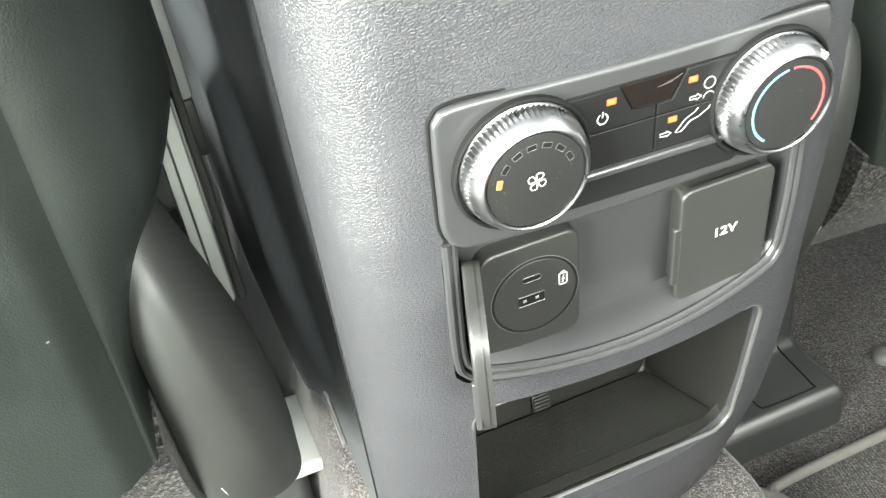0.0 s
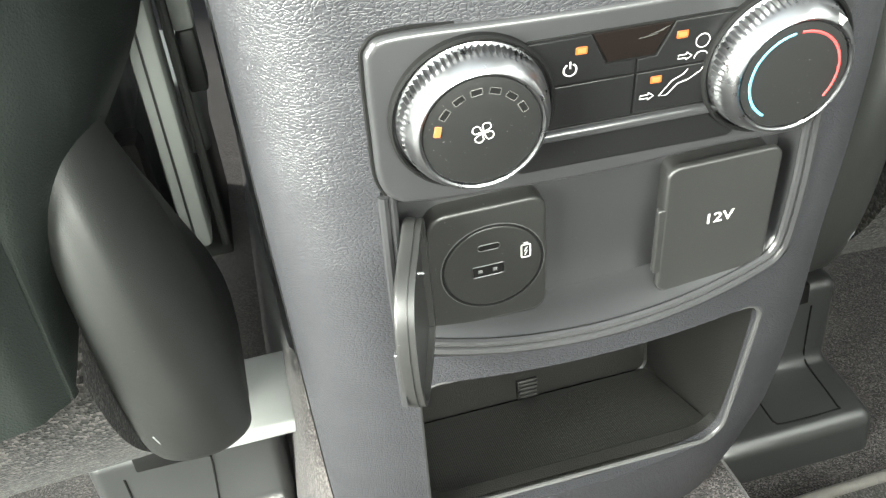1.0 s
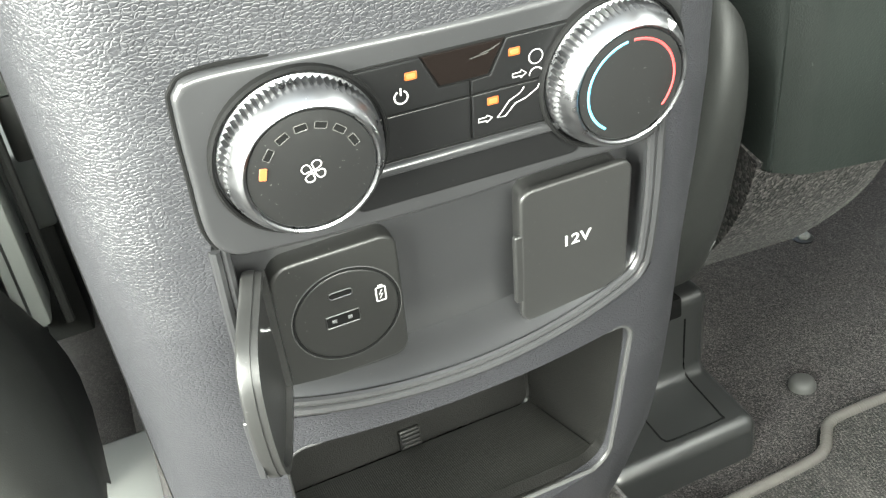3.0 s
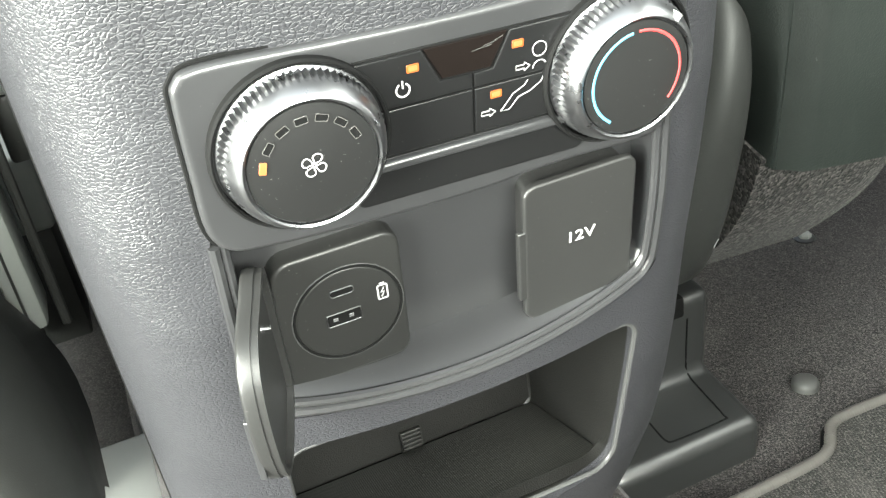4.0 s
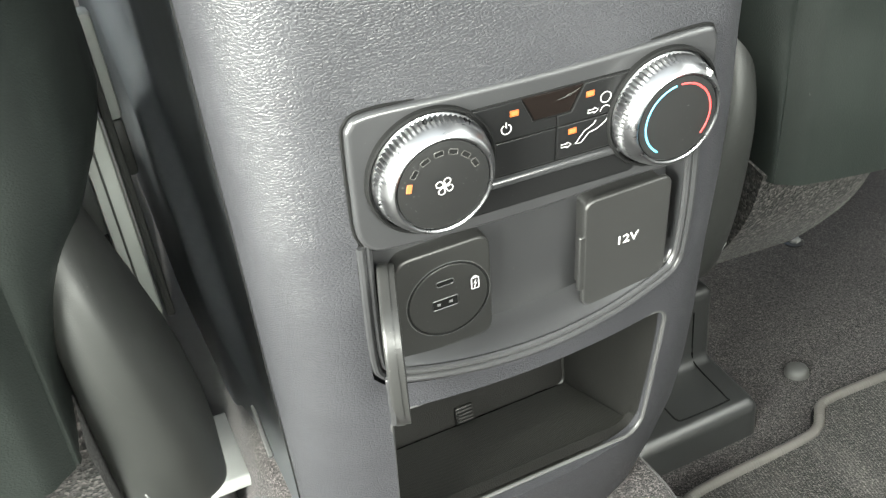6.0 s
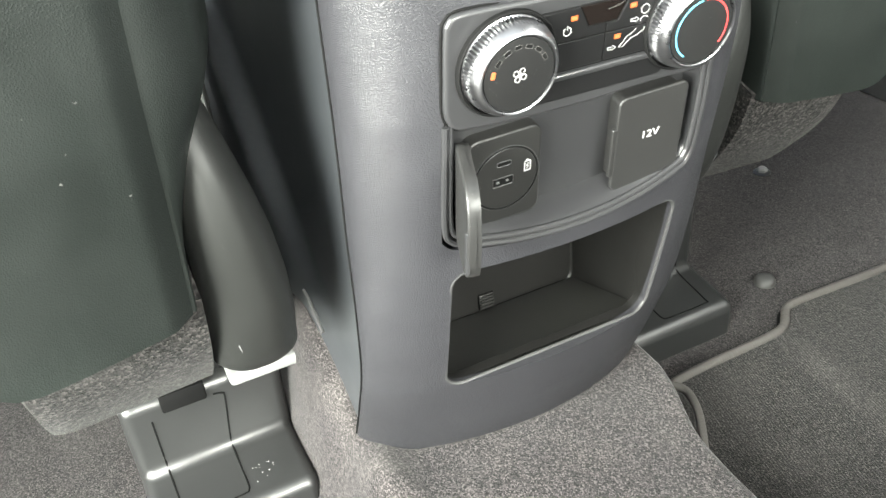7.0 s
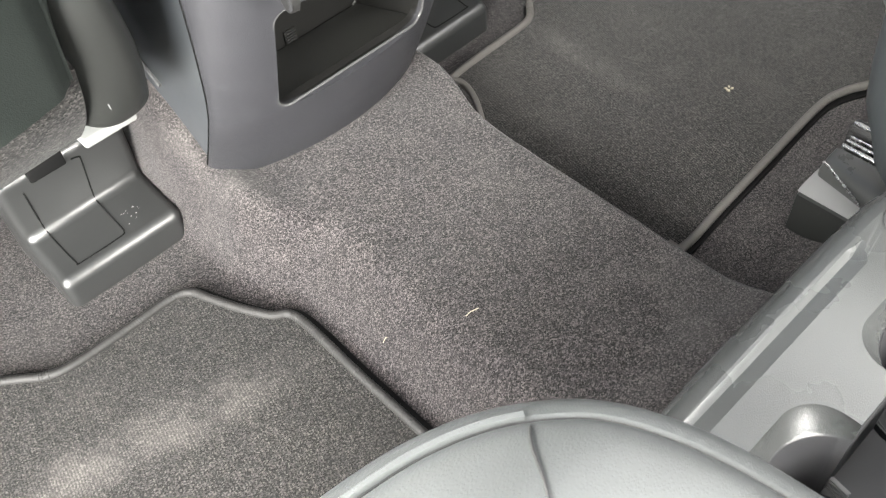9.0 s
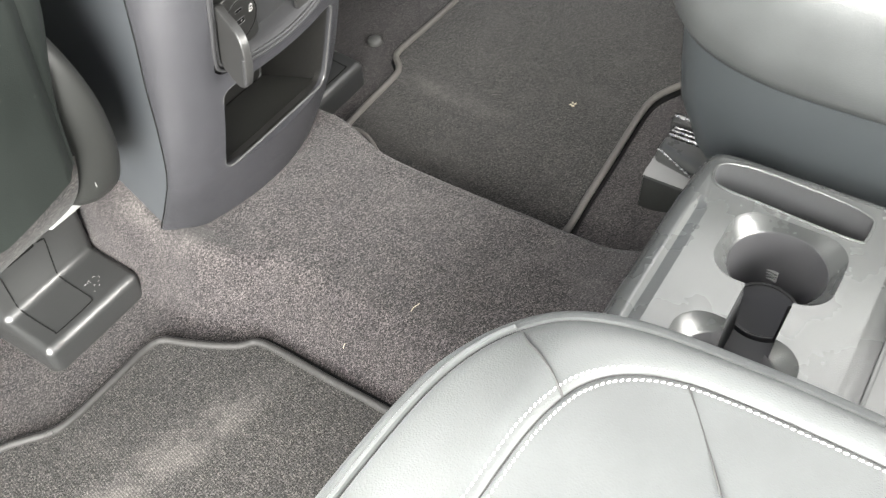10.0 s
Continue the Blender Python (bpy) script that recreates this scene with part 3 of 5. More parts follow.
def build_console():
    con = thing("centre_console", "tall black grained plastic centre console rising from carpeted tunnel", "console")

    mouth = ccw([(x, 0.44 + v * 0.98894) for x, v in spline([(-0.0840, 0.000), (-0.0855, -0.035), (-0.0890, -0.056), (-0.0890, -0.118), (-0.0872, -0.1280), (-0.078, -0.1335), (-0.040, -0.1390), (0.0, -0.1405), (0.040, -0.1380), (0.078, -0.1315), (0.0895, -0.1260), (0.0915, -0.115), (0.0915, -0.058), (0.0855, -0.036), (0.0835, -0.004), (0.076, 0.004), (-0.076, 0.007)], 8, True)])
    hole = ccw(rrect(0.168, 0.113, 0.013, 0.001, 0.2325, 8))
    part("rear_trim", pierced_face([mouth, hole]), GRAIN, con)
    # lining of the storage bin
    deep = ccw(rrect(0.171, 0.150, 0.010, 0.001, 0.2160))
    hole2 = ccw(rrect(0.169, 0.114, 0.013, 0.001, 0.2325))
    bm = bmesh.new()
    loops = [[(x, face_y(x, z) + 0.0055, z) for x, z in hole2], [(x, face_y(x, z) + 0.014, z) for x, z in hole2], [(x, face_y(x, z) + 0.024, z) for x, z in deep], [(x, 0.0385, z) for x, z in deep], [(x, 0.040, z) for x, z in inset(deep, 0.0015)]]
    rings(bm, loops, False, True)
    part("storage_bin", bm, GRAIN_FINE, con, "deep black lining of the open storage bin")
    part("bin_lip", tube([(x, face_y(x, z) + 0.0012, z) for x, z in hole], 0.0014, 8, True, up=(0, 1, 0)), LIP, con, "smooth lip round the bin opening, its highlight put into the colour")
    part("bin_mat", grid(lambda u, v: (-0.0835 + 0.169 * u, -0.066 + 0.1035 * v + 0.012 * (2 * u - 1) ** 2 * (1 - v), 0.1740 - 0.0290 * v), 8, 8, thick=(0, 0, -0.002)), RUBBER, con, "dimpled black rubber mat in the bin")
    clip = part("bin_clip", box(-0.004, 0.010, 0.0372, 0.0400, 0.145, 0.160, 0.001), GRAIN_FINE, con)
    for k in range(4):
        part("rib", box(-0.003, 0.009, 0.0355, 0.0380, 0.1475 + 0.0032 * k, 0.1490 + 0.0032 * k, 0.0004), FLAP, clip)
    # side panels in front of the seam
    for side, name in ((-1, "side_panel"), (1, "side_panel")):
        def flank(u, v, side=side):
            z = 0.070 + v * (TOP - 0.075)
            y0 = face_y(WIDE, z) + 0.0015
            y = y0 + (0.75 - y0) * u ** 1.6
            crest = interp(y, SWAGE)
            x = WIDE - 0.0052 + 0.006 * ease(0.05, 0.40, y) + 0.016 * ease(0.022, -0.020, z - crest) * ease(0.02, 0.14, y)
            x -= 0.05 * ease(0.56, 0.64, z)
            return (side * x, y, z)
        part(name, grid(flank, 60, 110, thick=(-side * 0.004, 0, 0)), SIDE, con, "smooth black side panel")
        part("panel_seam", tube([(side * (WIDE + 0.0001), face_y(WIDE, z) + 0.0014, z) for z in np.linspace(0.075, 0.60, 60)], 0.0007, 8), GAP, con)
        part("foot_clip", tube([(side * 0.1345, y, 0.196 - 0.55 * (0.085 - y)) for y in np.linspace(0.045, 0.080, 8)], 0.0018, 6), SILVER_DULL, con)
    part("armrest_lid", box(-0.125, 0.125, -0.02, 0.60, 0.60, 0.66, 0.02, 4), GRAIN, con, "padded lid on top of the console")
    part("inner_core", box(-0.118, 0.118, 0.06, 0.70, 0.02, 0.60, 0.004), GAP, con)
    return con


RUBBER = None


def dimpled():
    m, nd, lk, b = material("dimpled_rubber", (0.021, 0.021, 0.019), 0.42)
    v = coords(nd, lk)
    vo = nd.new("ShaderNodeTexVoronoi")
    vo.inputs["Scale"].default_value, vo.inputs["Randomness"].default_value = 800, 0.0
    lk.new(v, vo.inputs["Vector"])
    bump(nd, lk, b, vo.outputs["Distance"], 0.6, 0.0006)
    return m


RUBBER = dimpled()
console = build_console()

# ---- recess with the sockets ----


def build_recess():
    """The lower half of the control unit: a dished socket bay with a beaded frame."""
    bay = thing("socket_bay", "black plastic socket bay with beaded frame set in console", "trim panel", PM)
    rim = [(-0.0865, -0.045), (-0.0875, -0.085), (-0.0872, -0.114), (-0.0845, -0.1245), (-0.074, -0.1300), (-0.040, -0.1352), (0.0, -0.1370), (0.040, -0.1345), (0.077, -0.1280), (0.0862, -0.1220), (0.0885, -0.112), (0.0890, -0.085), (0.0880, -0.045)]
    path = spline(rim, 8)

    def lift(x, s):
        """How far the bowed face stands before the flat plane there."""
        z = 0.44 + s * 0.98894
        return (-0.1190 + 0.15 * (0.44 - z) - face_y(x, z)) * 0.98894
    part("outer_bead", tube([(x, s, lift(x, s) + 0.0003) for x, s in path], 0.0021, 8), FASCIA, bay)
    inner = [(x * 0.962, s * 0.968 - 0.0005) for x, s in path]
    part("inner_bead", tube([(x, s, lift(x, s) - 0.0006) for x, s in inner], 0.0019, 8), FASCIA, bay)
    part("bead_gap", tube([(x * 0.981, s * 0.984, lift(x, s) - 0.0012) for x, s in path], 0.0016, 6), GAP, bay)
    # dished back: a flat wall with a sloped shelf out to the bead
    loops = []
    for f, w in ((0.0, -0.0010), (0.25, -0.0035), (0.62, -0.0090), (0.85, -0.0128), (1.0, -0.0140)):
        lp = []
        for x, s in inner:
            low = ease(-0.085, -0.125, s)
            lp.append((x * (1 - (0.02 + 0.025 * low) * f), s + 0.0065 * low * f, w + lift(x, s) * (1 - f) - 0.002))
        lp = [(lp[0][0], -0.030, lp[0][2])] + lp + [(lp[-1][0], -0.030, lp[-1][2])]
        loops.append(lp)
    bm = rings(bmesh.new(), loops, False, True)
    part("back_wall", bm, FASCIA, bay)
    return bay


build_recess()


def text_mesh(name, body, size, mat, parent, m, depth=0.0002, label=""):
    cu = bpy.data.curves.new(name, "FONT")
    cu.offset = size * 0.012
    cu.space_character = 1.02
    cu.body, cu.size, cu.extrude, cu.align_x, cu.align_y = body, size, depth, "CENTER", "CENTER"
    ob = new(name, cu)
    bpy.context.view_layer.update()
    me = bpy.data.meshes.new_from_object(ob.evaluated_get(bpy.context.evaluated_depsgraph_get()))
    bpy.data.objects.remove(ob)
    me.materials.clear()
    me.materials.append(mat)
    out = new(name, me)
    out.parent, out.matrix_local = parent, m
    if label:
        out["label"] = label
    return out


# ---- climate control unit ----
CM = PM @ Matrix.Translation((0.0035, 0, 0)) @ Matrix.Rotation(radians(-1.6), 4, "Z")


def mark(path, r, mat, parent, name, w, closed=False, label=""):
    return part(name, tube([(x, y, w) for x, y in path], r, 6, closed, flat=0.45), mat, parent, label)


def arc(cx, cy, r, a0, a1, n=24):
    return [(cx + r * math.cos(radians(a0 + (a1 - a0) * i / n)), cy + r * math.sin(radians(a0 + (a1 - a0) * i / n))) for i in range(n + 1)]


KL, KR = (-0.0554, -0.0167), (0.0592, -0.0170)


def knob(unit, cx, cy):
    kb = part("knob", lathe([(0.0255, 0.0015), (0.0268, 0.0025), (0.0271, 0.0042), (0.0268, 0.0046), (0.0264, 0.0086), (0.0261, 0.0092), (0.0252, 0.0118), (0.0236, 0.0148), (0.0227, 0.0160), (0.0219, 0.0164), (0.0212, 0.0160), (0.0210, 0.0148)], 144, None, cx, cy, {3: 0.0010, 4: 0.0011, 5: 0.0008}), SILVER, unit, "satin silver rotary knob with knurled rim", 30)
    part("knob_face", lathe([(0.0207, 0.013), (0.0207, 0.0152), (0.0204, 0.0157), (0.018, 0.0160), (0.0008, 0.0161)], 64, None, cx, cy), FACE_BLACK, kb, "matt black knob face")
    # near-black ring stands for the gap and shadow round the knob's foot
    part("knob_shadow_ring", lathe([(0.0296, -0.001), (0.0296, 0.0048), (0.0288, 0.0056), (0.0280, 0.0050), (0.0279, 0.001)], 64, None, cx, cy), GAP, unit)
    return kb


def build_climate():
    unit = thing("climate_control", "black rear climate control unit with two silver knobs", "control panel", CM)
    # fascia: a raised plate with soft corners, its lower edge waved round the knobs
    out = ccw(spline([(-0.0905, 0.004), (-0.0890, 0.0120), (-0.080, 0.0158), (-0.040, 0.0148), (0.0, 0.0142), (0.045, 0.0150), (0.080, 0.0160), (0.0865, 0.0122), (0.0882, 0.004), (0.0878, -0.025), (0.0868, -0.040), (0.082, -0.0495), (0.072, -0.0525), (0.040, -0.0525), (0.0, -0.0545), (-0.040, -0.0540), (-0.074, -0.0520), (-0.0845, -0.0490), (-0.0898, -0.040), (-0.0905, -0.020)], 6, True))
    part("fascia", slab(out, -0.012, 0.0022, 0.0022, 4), FASCIA, unit, "satin black fascia plate")
    part("edge_shadow", tube([(x, y, -0.0012) for x, y in inset(out, -0.0006)], 0.0008, 6, True), GAP, unit)
    kl = knob(unit, KL[0], KL[1])
    kr = knob(unit, KR[0], KR[1])
    # button strip
    part("button_bed", slab([(-0.036, 0.0062), (-0.036, -0.0305), (0.040, -0.0305), (0.048, 0.0062)], 0.0005, 0.0026, 0.0004), GAP, unit)
    w0, w1 = 0.0020, 0.0036
    for pts, lab in (([(-0.044, 0.0055), (-0.0135, 0.0055), (-0.0075, -0.0065), (0.0036, -0.0069), (0.0036, -0.0119), (-0.044, -0.0119)], "black power button"),
                     ([(-0.044, -0.0126), (0.0036, -0.0126), (0.0036, -0.0290), (-0.044, -0.0290)], "blank black button"),
                     ([(0.0044, -0.0119), (0.0044, -0.0069), (0.0114, -0.0065), (0.0174, 0.0055), (0.046, 0.0055), (0.046, -0.0119)], "black face-vent button"),
                     ([(0.0044, -0.0126), (0.046, -0.0126), (0.046, -0.0290), (0.0044, -0.0290)], "black foot-vent button")):
        part("button", slab(pts, w0, w1, 0.0005, 2), PANEL_BLACK, unit, lab)
    part("display", slab([(-0.0128, 0.0054), (-0.0068, -0.0061), (0.0106, -0.0061), (0.0166, 0.0054)], w0, 0.0034, 0.0003, 1), DISPLAY, unit, "smoked black display window")
    for k in range(3):
        part("dust_streak", tube([(0.004 + 0.004 * k, 0.001 + 0.001 * k, 0.00345), (0.011 + 0.002 * k, 0.0018 + 0.0011 * k, 0.00345)], 0.00009, 4), GREY_PRINT, unit)
    # ledge and slot under the buttons
    part("ledge", slab([(-0.036, -0.0308), (0.043, -0.0308), (0.045, -0.0345), (-0.038, -0.0345)], 0.001, 0.0046, 0.0016, 3), FASCIA, unit)
    part("slot", slab(rrect(0.088, 0.0125, 0.004, 0.004, -0.0410), 0.0015, 0.0027, 0.0005, 2), PANEL_BLACK, unit)
    # lit lamps
    for x, y in ((-0.0168, 0.0003), (0.0202, 0.0000), (0.0121, -0.0162)):
        led = part("indicator_light", slab(rrect(0.0042, 0.0028, 0.0004, x, y, 2), w1 - 0.0004, w1 + 0.0002, 0.0001, 1), AMBER, unit, "lit amber indicator")
        part("lamp_core", slab(rrect(0.0030, 0.0017, 0.0004, x, y, 2), w1, w1 + 0.0003, 0.0001, 1), AMBER_HOT, led)
    z = w1 + 0.0001
    # power sign
    mark(arc(-0.0206, -0.0064, 0.0023, 118, 422), 0.00032, WHITE, unit, "power_symbol", z)
    mark([(-0.0206, -0.0058), (-0.0206, -0.0032)], 0.00032, WHITE, unit, "power_symbol", z)
    # face vent sign: a head, shoulders and an arrow
    mark(circle(0.0026, 0.0283, -0.0037, 20), 0.00021, WHITE, unit, "vent_symbol", z, True)
    mark(arc(0.0285, -0.0104, 0.0026, 0, 180, 12), 0.00021, WHITE, unit, "vent_symbol", z)
    arrow = [(-0.0026, -0.0007), (0.0004, -0.0007), (0.0004, -0.0015), (0.0026, 0.0), (0.0004, 0.0015), (0.0004, 0.0007), (-0.0026, 0.0007)]
    mark([(0.0222 + x, -0.0088 + y) for x, y in arrow], 0.00022, WHITE, unit, "arrow_symbol", z, True)
    # foot vent sign: a bent leg and an arrow
    mark([(0.0240, -0.0140), (0.0226, -0.0158), (0.0184, -0.0178), (0.0138, -0.0232), (0.0168, -0.0234), (0.0206, -0.0194), (0.0246, -0.0184), (0.0290, -0.0158), (0.0306, -0.0130)], 0.00021, WHITE, unit, "vent_symbol", z)
    mark([(0.0092 + x, -0.0226 + y) for x, y in arrow], 0.00022, WHITE, unit, "arrow_symbol", z, True)
    # fan knob: segments and fan sign
    cx, cy, zf = *KL, 0.0161
    for k, a in enumerate((168, 144, 120, 97, 74, 51, 28)):
        x, y = cx + 0.0158 * math.cos(radians(a)), cy + 0.0158 * math.sin(radians(a))
        seg = [(x + p * math.cos(radians(a - 90)) - q * math.sin(radians(a - 90)), y + p * math.sin(radians(a - 90)) + q * math.cos(radians(a - 90))) for p, q in rrect(0.0040, 0.0023, 0.0003, 0, 0, 2)]
        if k == 0:
            part("fan_level_light", slab(seg, zf - 0.0004, zf + 0.0003, 0.0001, 1), AMBER_HOT, kl, "lit amber fan level segment")
        else:
            part("fan_level_light", slab(seg, zf - 0.0004, zf + 0.0002, 0.0001, 1), GAP, kl)
            mark(seg, 0.00013, GREY_PRINT, kl, "segment_outline", zf + 0.0002, True)
    for k in range(4):
        a = radians(90 * k + 10)
        lobe = [(0.78 * p, 0.78 * q) for p, q in ((0.0003, 0.0005), (0.0005, 0.0018), (0.0003, 0.0031), (0.0011, 0.0042), (0.0026, 0.0043), (0.0038, 0.0034), (0.0040, 0.0020), (0.0030, 0.0010), (0.0014, 0.0006))]
        pts = spline([(cx + x * math.cos(a) - y * math.sin(a), cy + x * math.sin(a) + y * math.cos(a)) for x, y in lobe], 4, True)
        mark(pts, 0.00022, WHITE, kl, "fan_symbol", zf + 0.0001, True)
    # temperature knob: blue and red scale, and its notch
    cx, cy = KR
    for mat, a0, a1, nm in ((BLUE, 236, 100, "blue_scale"), (RED, 92, -38, "red_scale")):
        p = [(x, y) for x, y in arc(cx, cy, 0.0172, a0, a1, 40)]
        mark(p, 0.00050, mat, kr, nm, zf)
    part("notch", box(-0.0008, 0.0008, 0.0221, 0.0250, 0.0115, 0.0163, 0.0003), WHITE, kr, "pale pointer notch").matrix_local = Matrix.Translation((cx, cy, 0)) @ Matrix.Rotation(radians(-38), 4, "Z")
    return unit


build_climate()


def build_usb():
    usb = thing("usb_socket", "black twin usb charging socket with its cover swung open", "socket", PM @ Matrix.Translation((0, 0, -0.0105)))
    plate = [(x + (0.0035 * (0.0965 + y) / 0.03 if x < -0.05 else 0), y) for x, y in rrect(0.0520, 0.0615, 0.007, -0.0475, -0.0968)]
    body = part("plate", slab(plate, -0.006, 0.0030, 0.0014, 3), DISC, usb)
    part("plate_step", slab(rrect(0.010, 0.026, 0.001, -0.0685, -0.100), -0.004, 0.0022, 0.0006), FLAP, body)
    part("hinge_gap", slab(rrect(0.0028, 0.046, 0.001, -0.0745, -0.098), -0.004, 0.0012, 0.0004), GAP, body)
    c = (-0.0447, -0.0972)
    part("ring_gap", tube([(x, y, 0.0030) for x, y in circle(0.0213, *c)], 0.0006, 6, True), GAP, body)
    disc = part("disc", slab(circle(0.0208, *c), 0.0, 0.0037, 0.0007, 3), DISC, usb, "round black socket insert")
    # hair-thin lighter ring paints the highlight beside the groove
    part("ring_glint", tube([(x, y, 0.0030) for x, y in circle(0.0221, *c)], 0.00022, 6, True), RING_GLINT, body)
    disc.matrix_local = Matrix.Translation((0, 0, -0.0005))
    for y, h in ((-0.0795, 0.0085), (-0.1165, 0.0095)):
        part("hinge_knuckle", box(-0.0755, -0.0708, y - h / 2, y + h / 2, -0.004, 0.0046, 0.0008), FACE_BLACK, body)
    # upper slim port
    port = part("slim_port", frame_ring(rrect(0.0098, 0.0034, 0.0016, -0.0462, -0.0862), rrect(0.0090, 0.0026, 0.00125, -0.0462, -0.0862), 0.002, 0.0040, 0.0001), PORT_RIM, disc, "slim oval metal port")
    part("port_hole", slab(rrect(0.0088, 0.0026, 0.0012, -0.0462, -0.0862), 0.002, 0.0039, 0.0001, 1), GAP, port)
    # lower wide port
    port = part("wide_port", frame_ring(rrect(0.0138, 0.0060, 0.0006, -0.0468, -0.0985), rrect(0.0130, 0.0052, 0.0004, -0.0468, -0.0985), 0.002, 0.0040, 0.0001), PORT_RIM, disc, "wide rectangular metal port")
    part("port_hole", slab(rrect(0.0130, 0.0052, 0.0004, -0.0468, -0.0985), 0.002, 0.0039, 0.0001, 1), GAP, port)
    for x in (-0.0503, -0.0440):
        part("contact", slab(rrect(0.0019, 0.0017, 0.0002, x, -0.0984), 0.0035, 0.0041, 0.0002, 1), SILVER_DULL, port)
    mark([(-0.0532, -0.1013), (-0.0406, -0.1013)], 0.0002, SILVER_DULL, port, "port_lip", 0.0040)
    # battery sign
    bx, by, z = -0.0306, -0.0925, 0.0038
    mark(rrect(0.0038, 0.0066, 0.0006, bx, by, 3), 0.00034, WHITE, disc, "battery_symbol", z, True)
    mark([(bx - 0.0009, by + 0.0042), (bx + 0.0009, by + 0.0042)], 0.00034, WHITE, disc, "battery_symbol", z)
    mark([(bx + 0.0006, by + 0.0020), (bx - 0.0007, by - 0.0002), (bx + 0.0007, by + 0.0002), (bx - 0.0005, by - 0.0022)], 0.00026, WHITE, disc, "battery_symbol", z)
    # open cover, turned on its hinge; local x runs outwards, y up
    out = spline([(0.0, 0.0300), (0.020, 0.0312), (0.036, 0.0295), (0.0450, 0.0225), (0.0490, 0.010), (0.0500, -0.004), (0.0485, -0.018), (0.0440, -0.0290), (0.034, -0.0345), (0.018, -0.0345), (0.004, -0.0310), (0.0, -0.0260), (-0.001, 0.0)], 5, True)
    lid = part("cover", slab(out, -0.0026, 0.0024, 0.0016, 3), FLAP, usb, "open black cover flap")
    lid.matrix_local = Matrix.Translation((-0.0765, -0.0905, 0.0045)) @ Matrix.Rotation(radians(-109), 4, "Y") @ Matrix.Rotation(radians(-2), 4, "Z")
    edge = ccw(out)
    part("cover_rim", frame_ring(inset(edge, 0.0004), inset(edge, 0.0026), -0.0052, -0.0018, 0.0004), FLAP, lid)
    part("cover_pin", lathe([(0.0012, -0.0050), (0.0012, -0.0022), (0.0010, -0.0020)], 12, None, 0.012, 0.012), STEEL, lid)
    part("finger_grip", slab(rrect(0.0030, 0.030, 0.0008, 0.0475, -0.008), 0.0010, 0.0034, 0.0008, 2), FASCIA, lid)
    mark(rrect(0.0050, 0.0085, 0.0008, 0.027, -0.006, 3), 0.0006, WHITE, lid, "battery_symbol", 0.0020, True)
    mark([(0.0262, -0.006), (0.0278, -0.006)], 0.0009, WHITE, lid, "battery_symbol", 0.0020)
    return usb


build_usb()


def build_outlet():
    ob = thing("power_outlet", "black hinged power outlet cover marked twelve volts, closed", "socket", PM @ Matrix.Translation((-0.0022, 0, -0.0105)))
    base = [(x, y) for x, y in rrect(0.0460, 0.0600, 0.006, 0.0560, -0.0960)]
    part("frame", slab(base, -0.006, 0.0052, 0.0012, 3), FLAP, ob)
    lid = part("cover", slab(rrect(0.0502, 0.0668, 0.0055, 0.0548, -0.0970, 7), 0.0054, 0.0082, 0.0012, 3), FLAP, ob, "slightly domed cover flap")
    part("hinge_ear", slab(rrect(0.0070, 0.0345, 0.0012, 0.0306, -0.1012), 0.0056, 0.0080, 0.0008, 3), FLAP, lid)
    text_mesh("twelve_volt_text", "12V", 0.0072, WHITE, lid, Matrix.Translation((0.0548, -0.0938, 0.0082)) @ Matrix.Diagonal((1.15, 1, 1, 1)), 0.0002, "white raised lettering")
    return ob


build_outlet()

# ---- front seats ----


def rail_cover(m, way=1):
    """way: 1 or -1, the side on which the lift-out panel lies."""
    rc = thing("rail_cover", "satin black plastic seat rail cover on carpet", "rail cover", m, "seat rail covers")
    w = 0.067
    prof = [(0.000, -0.006), (0.000, 0.0355), (0.068, 0.0440), (0.0645, 0.1200), (0.120, 0.1225), (0.120, -0.006)]
    bm = bmesh.new()
    ends = [[bm.verts.new((x, y, z)) for y, z in prof] for x in (-w, w)]
    for k in range(len(prof)):
        bm.faces.new((ends[0][k], ends[0][k - 1], ends[1][k - 1], ends[1][k]))
    bm.faces.new(ends[0])
    bm.faces.new(ends[1][::-1])
    bm.normal_update()
    bmesh.ops.bevel(bm, geom=[e for e in bm.edges if min(v.co.z for v in e.verts) > 0.0 or abs(e.verts[0].co.z - e.verts[1].co.z) > 0.01], offset=0.0105, segments=6, profile=0.5, affect="EDGES")
    part("body", bm, COVER, rc, smooth=60)

    def on(y):
        return 0.0355 + 0.125 * y
    line = [(-0.044, 0.0655, 0.100), (-0.0440, 0.0675, 0.053), (-0.0438, 0.0630, on(0.063) + 0.0018), (-0.0436, 0.050, on(0.050)), (-0.0425, 0.018, on(0.018)), (-0.0390, 0.0135, on(0.0135)), (0.004, 0.0135, on(0.0135)), (0.0105, 0.0165, on(0.0165)), (0.0115, 0.023, on(0.023)), (0.0115, 0.045, on(0.045)), (0.0115, 0.0630, on(0.063) + 0.0018), (0.0120, 0.0675, 0.053), (0.0165, 0.0655, 0.098), (0.0150, 0.0652, 0.104), (0.008, 0.0650, 0.106)]
    part("panel_gap", tube([(way * x, y - 0.0003, z) for x, y, z in spline(line, 5)], 0.0008, 6), GAP, rc)
    mid = -0.018 * way
    hole = part("rail_slot", box(mid - 0.016, mid + 0.021, 0.0615, 0.090, 0.106, 0.1242, 0.002), GAP, rc, "dark slot for the seat rail")
    part("rail_end", box(mid - 0.004, mid + 0.010, 0.076, 0.088, 0.1195, 0.1256, 0.001), SHIELD, hole)
    return rc


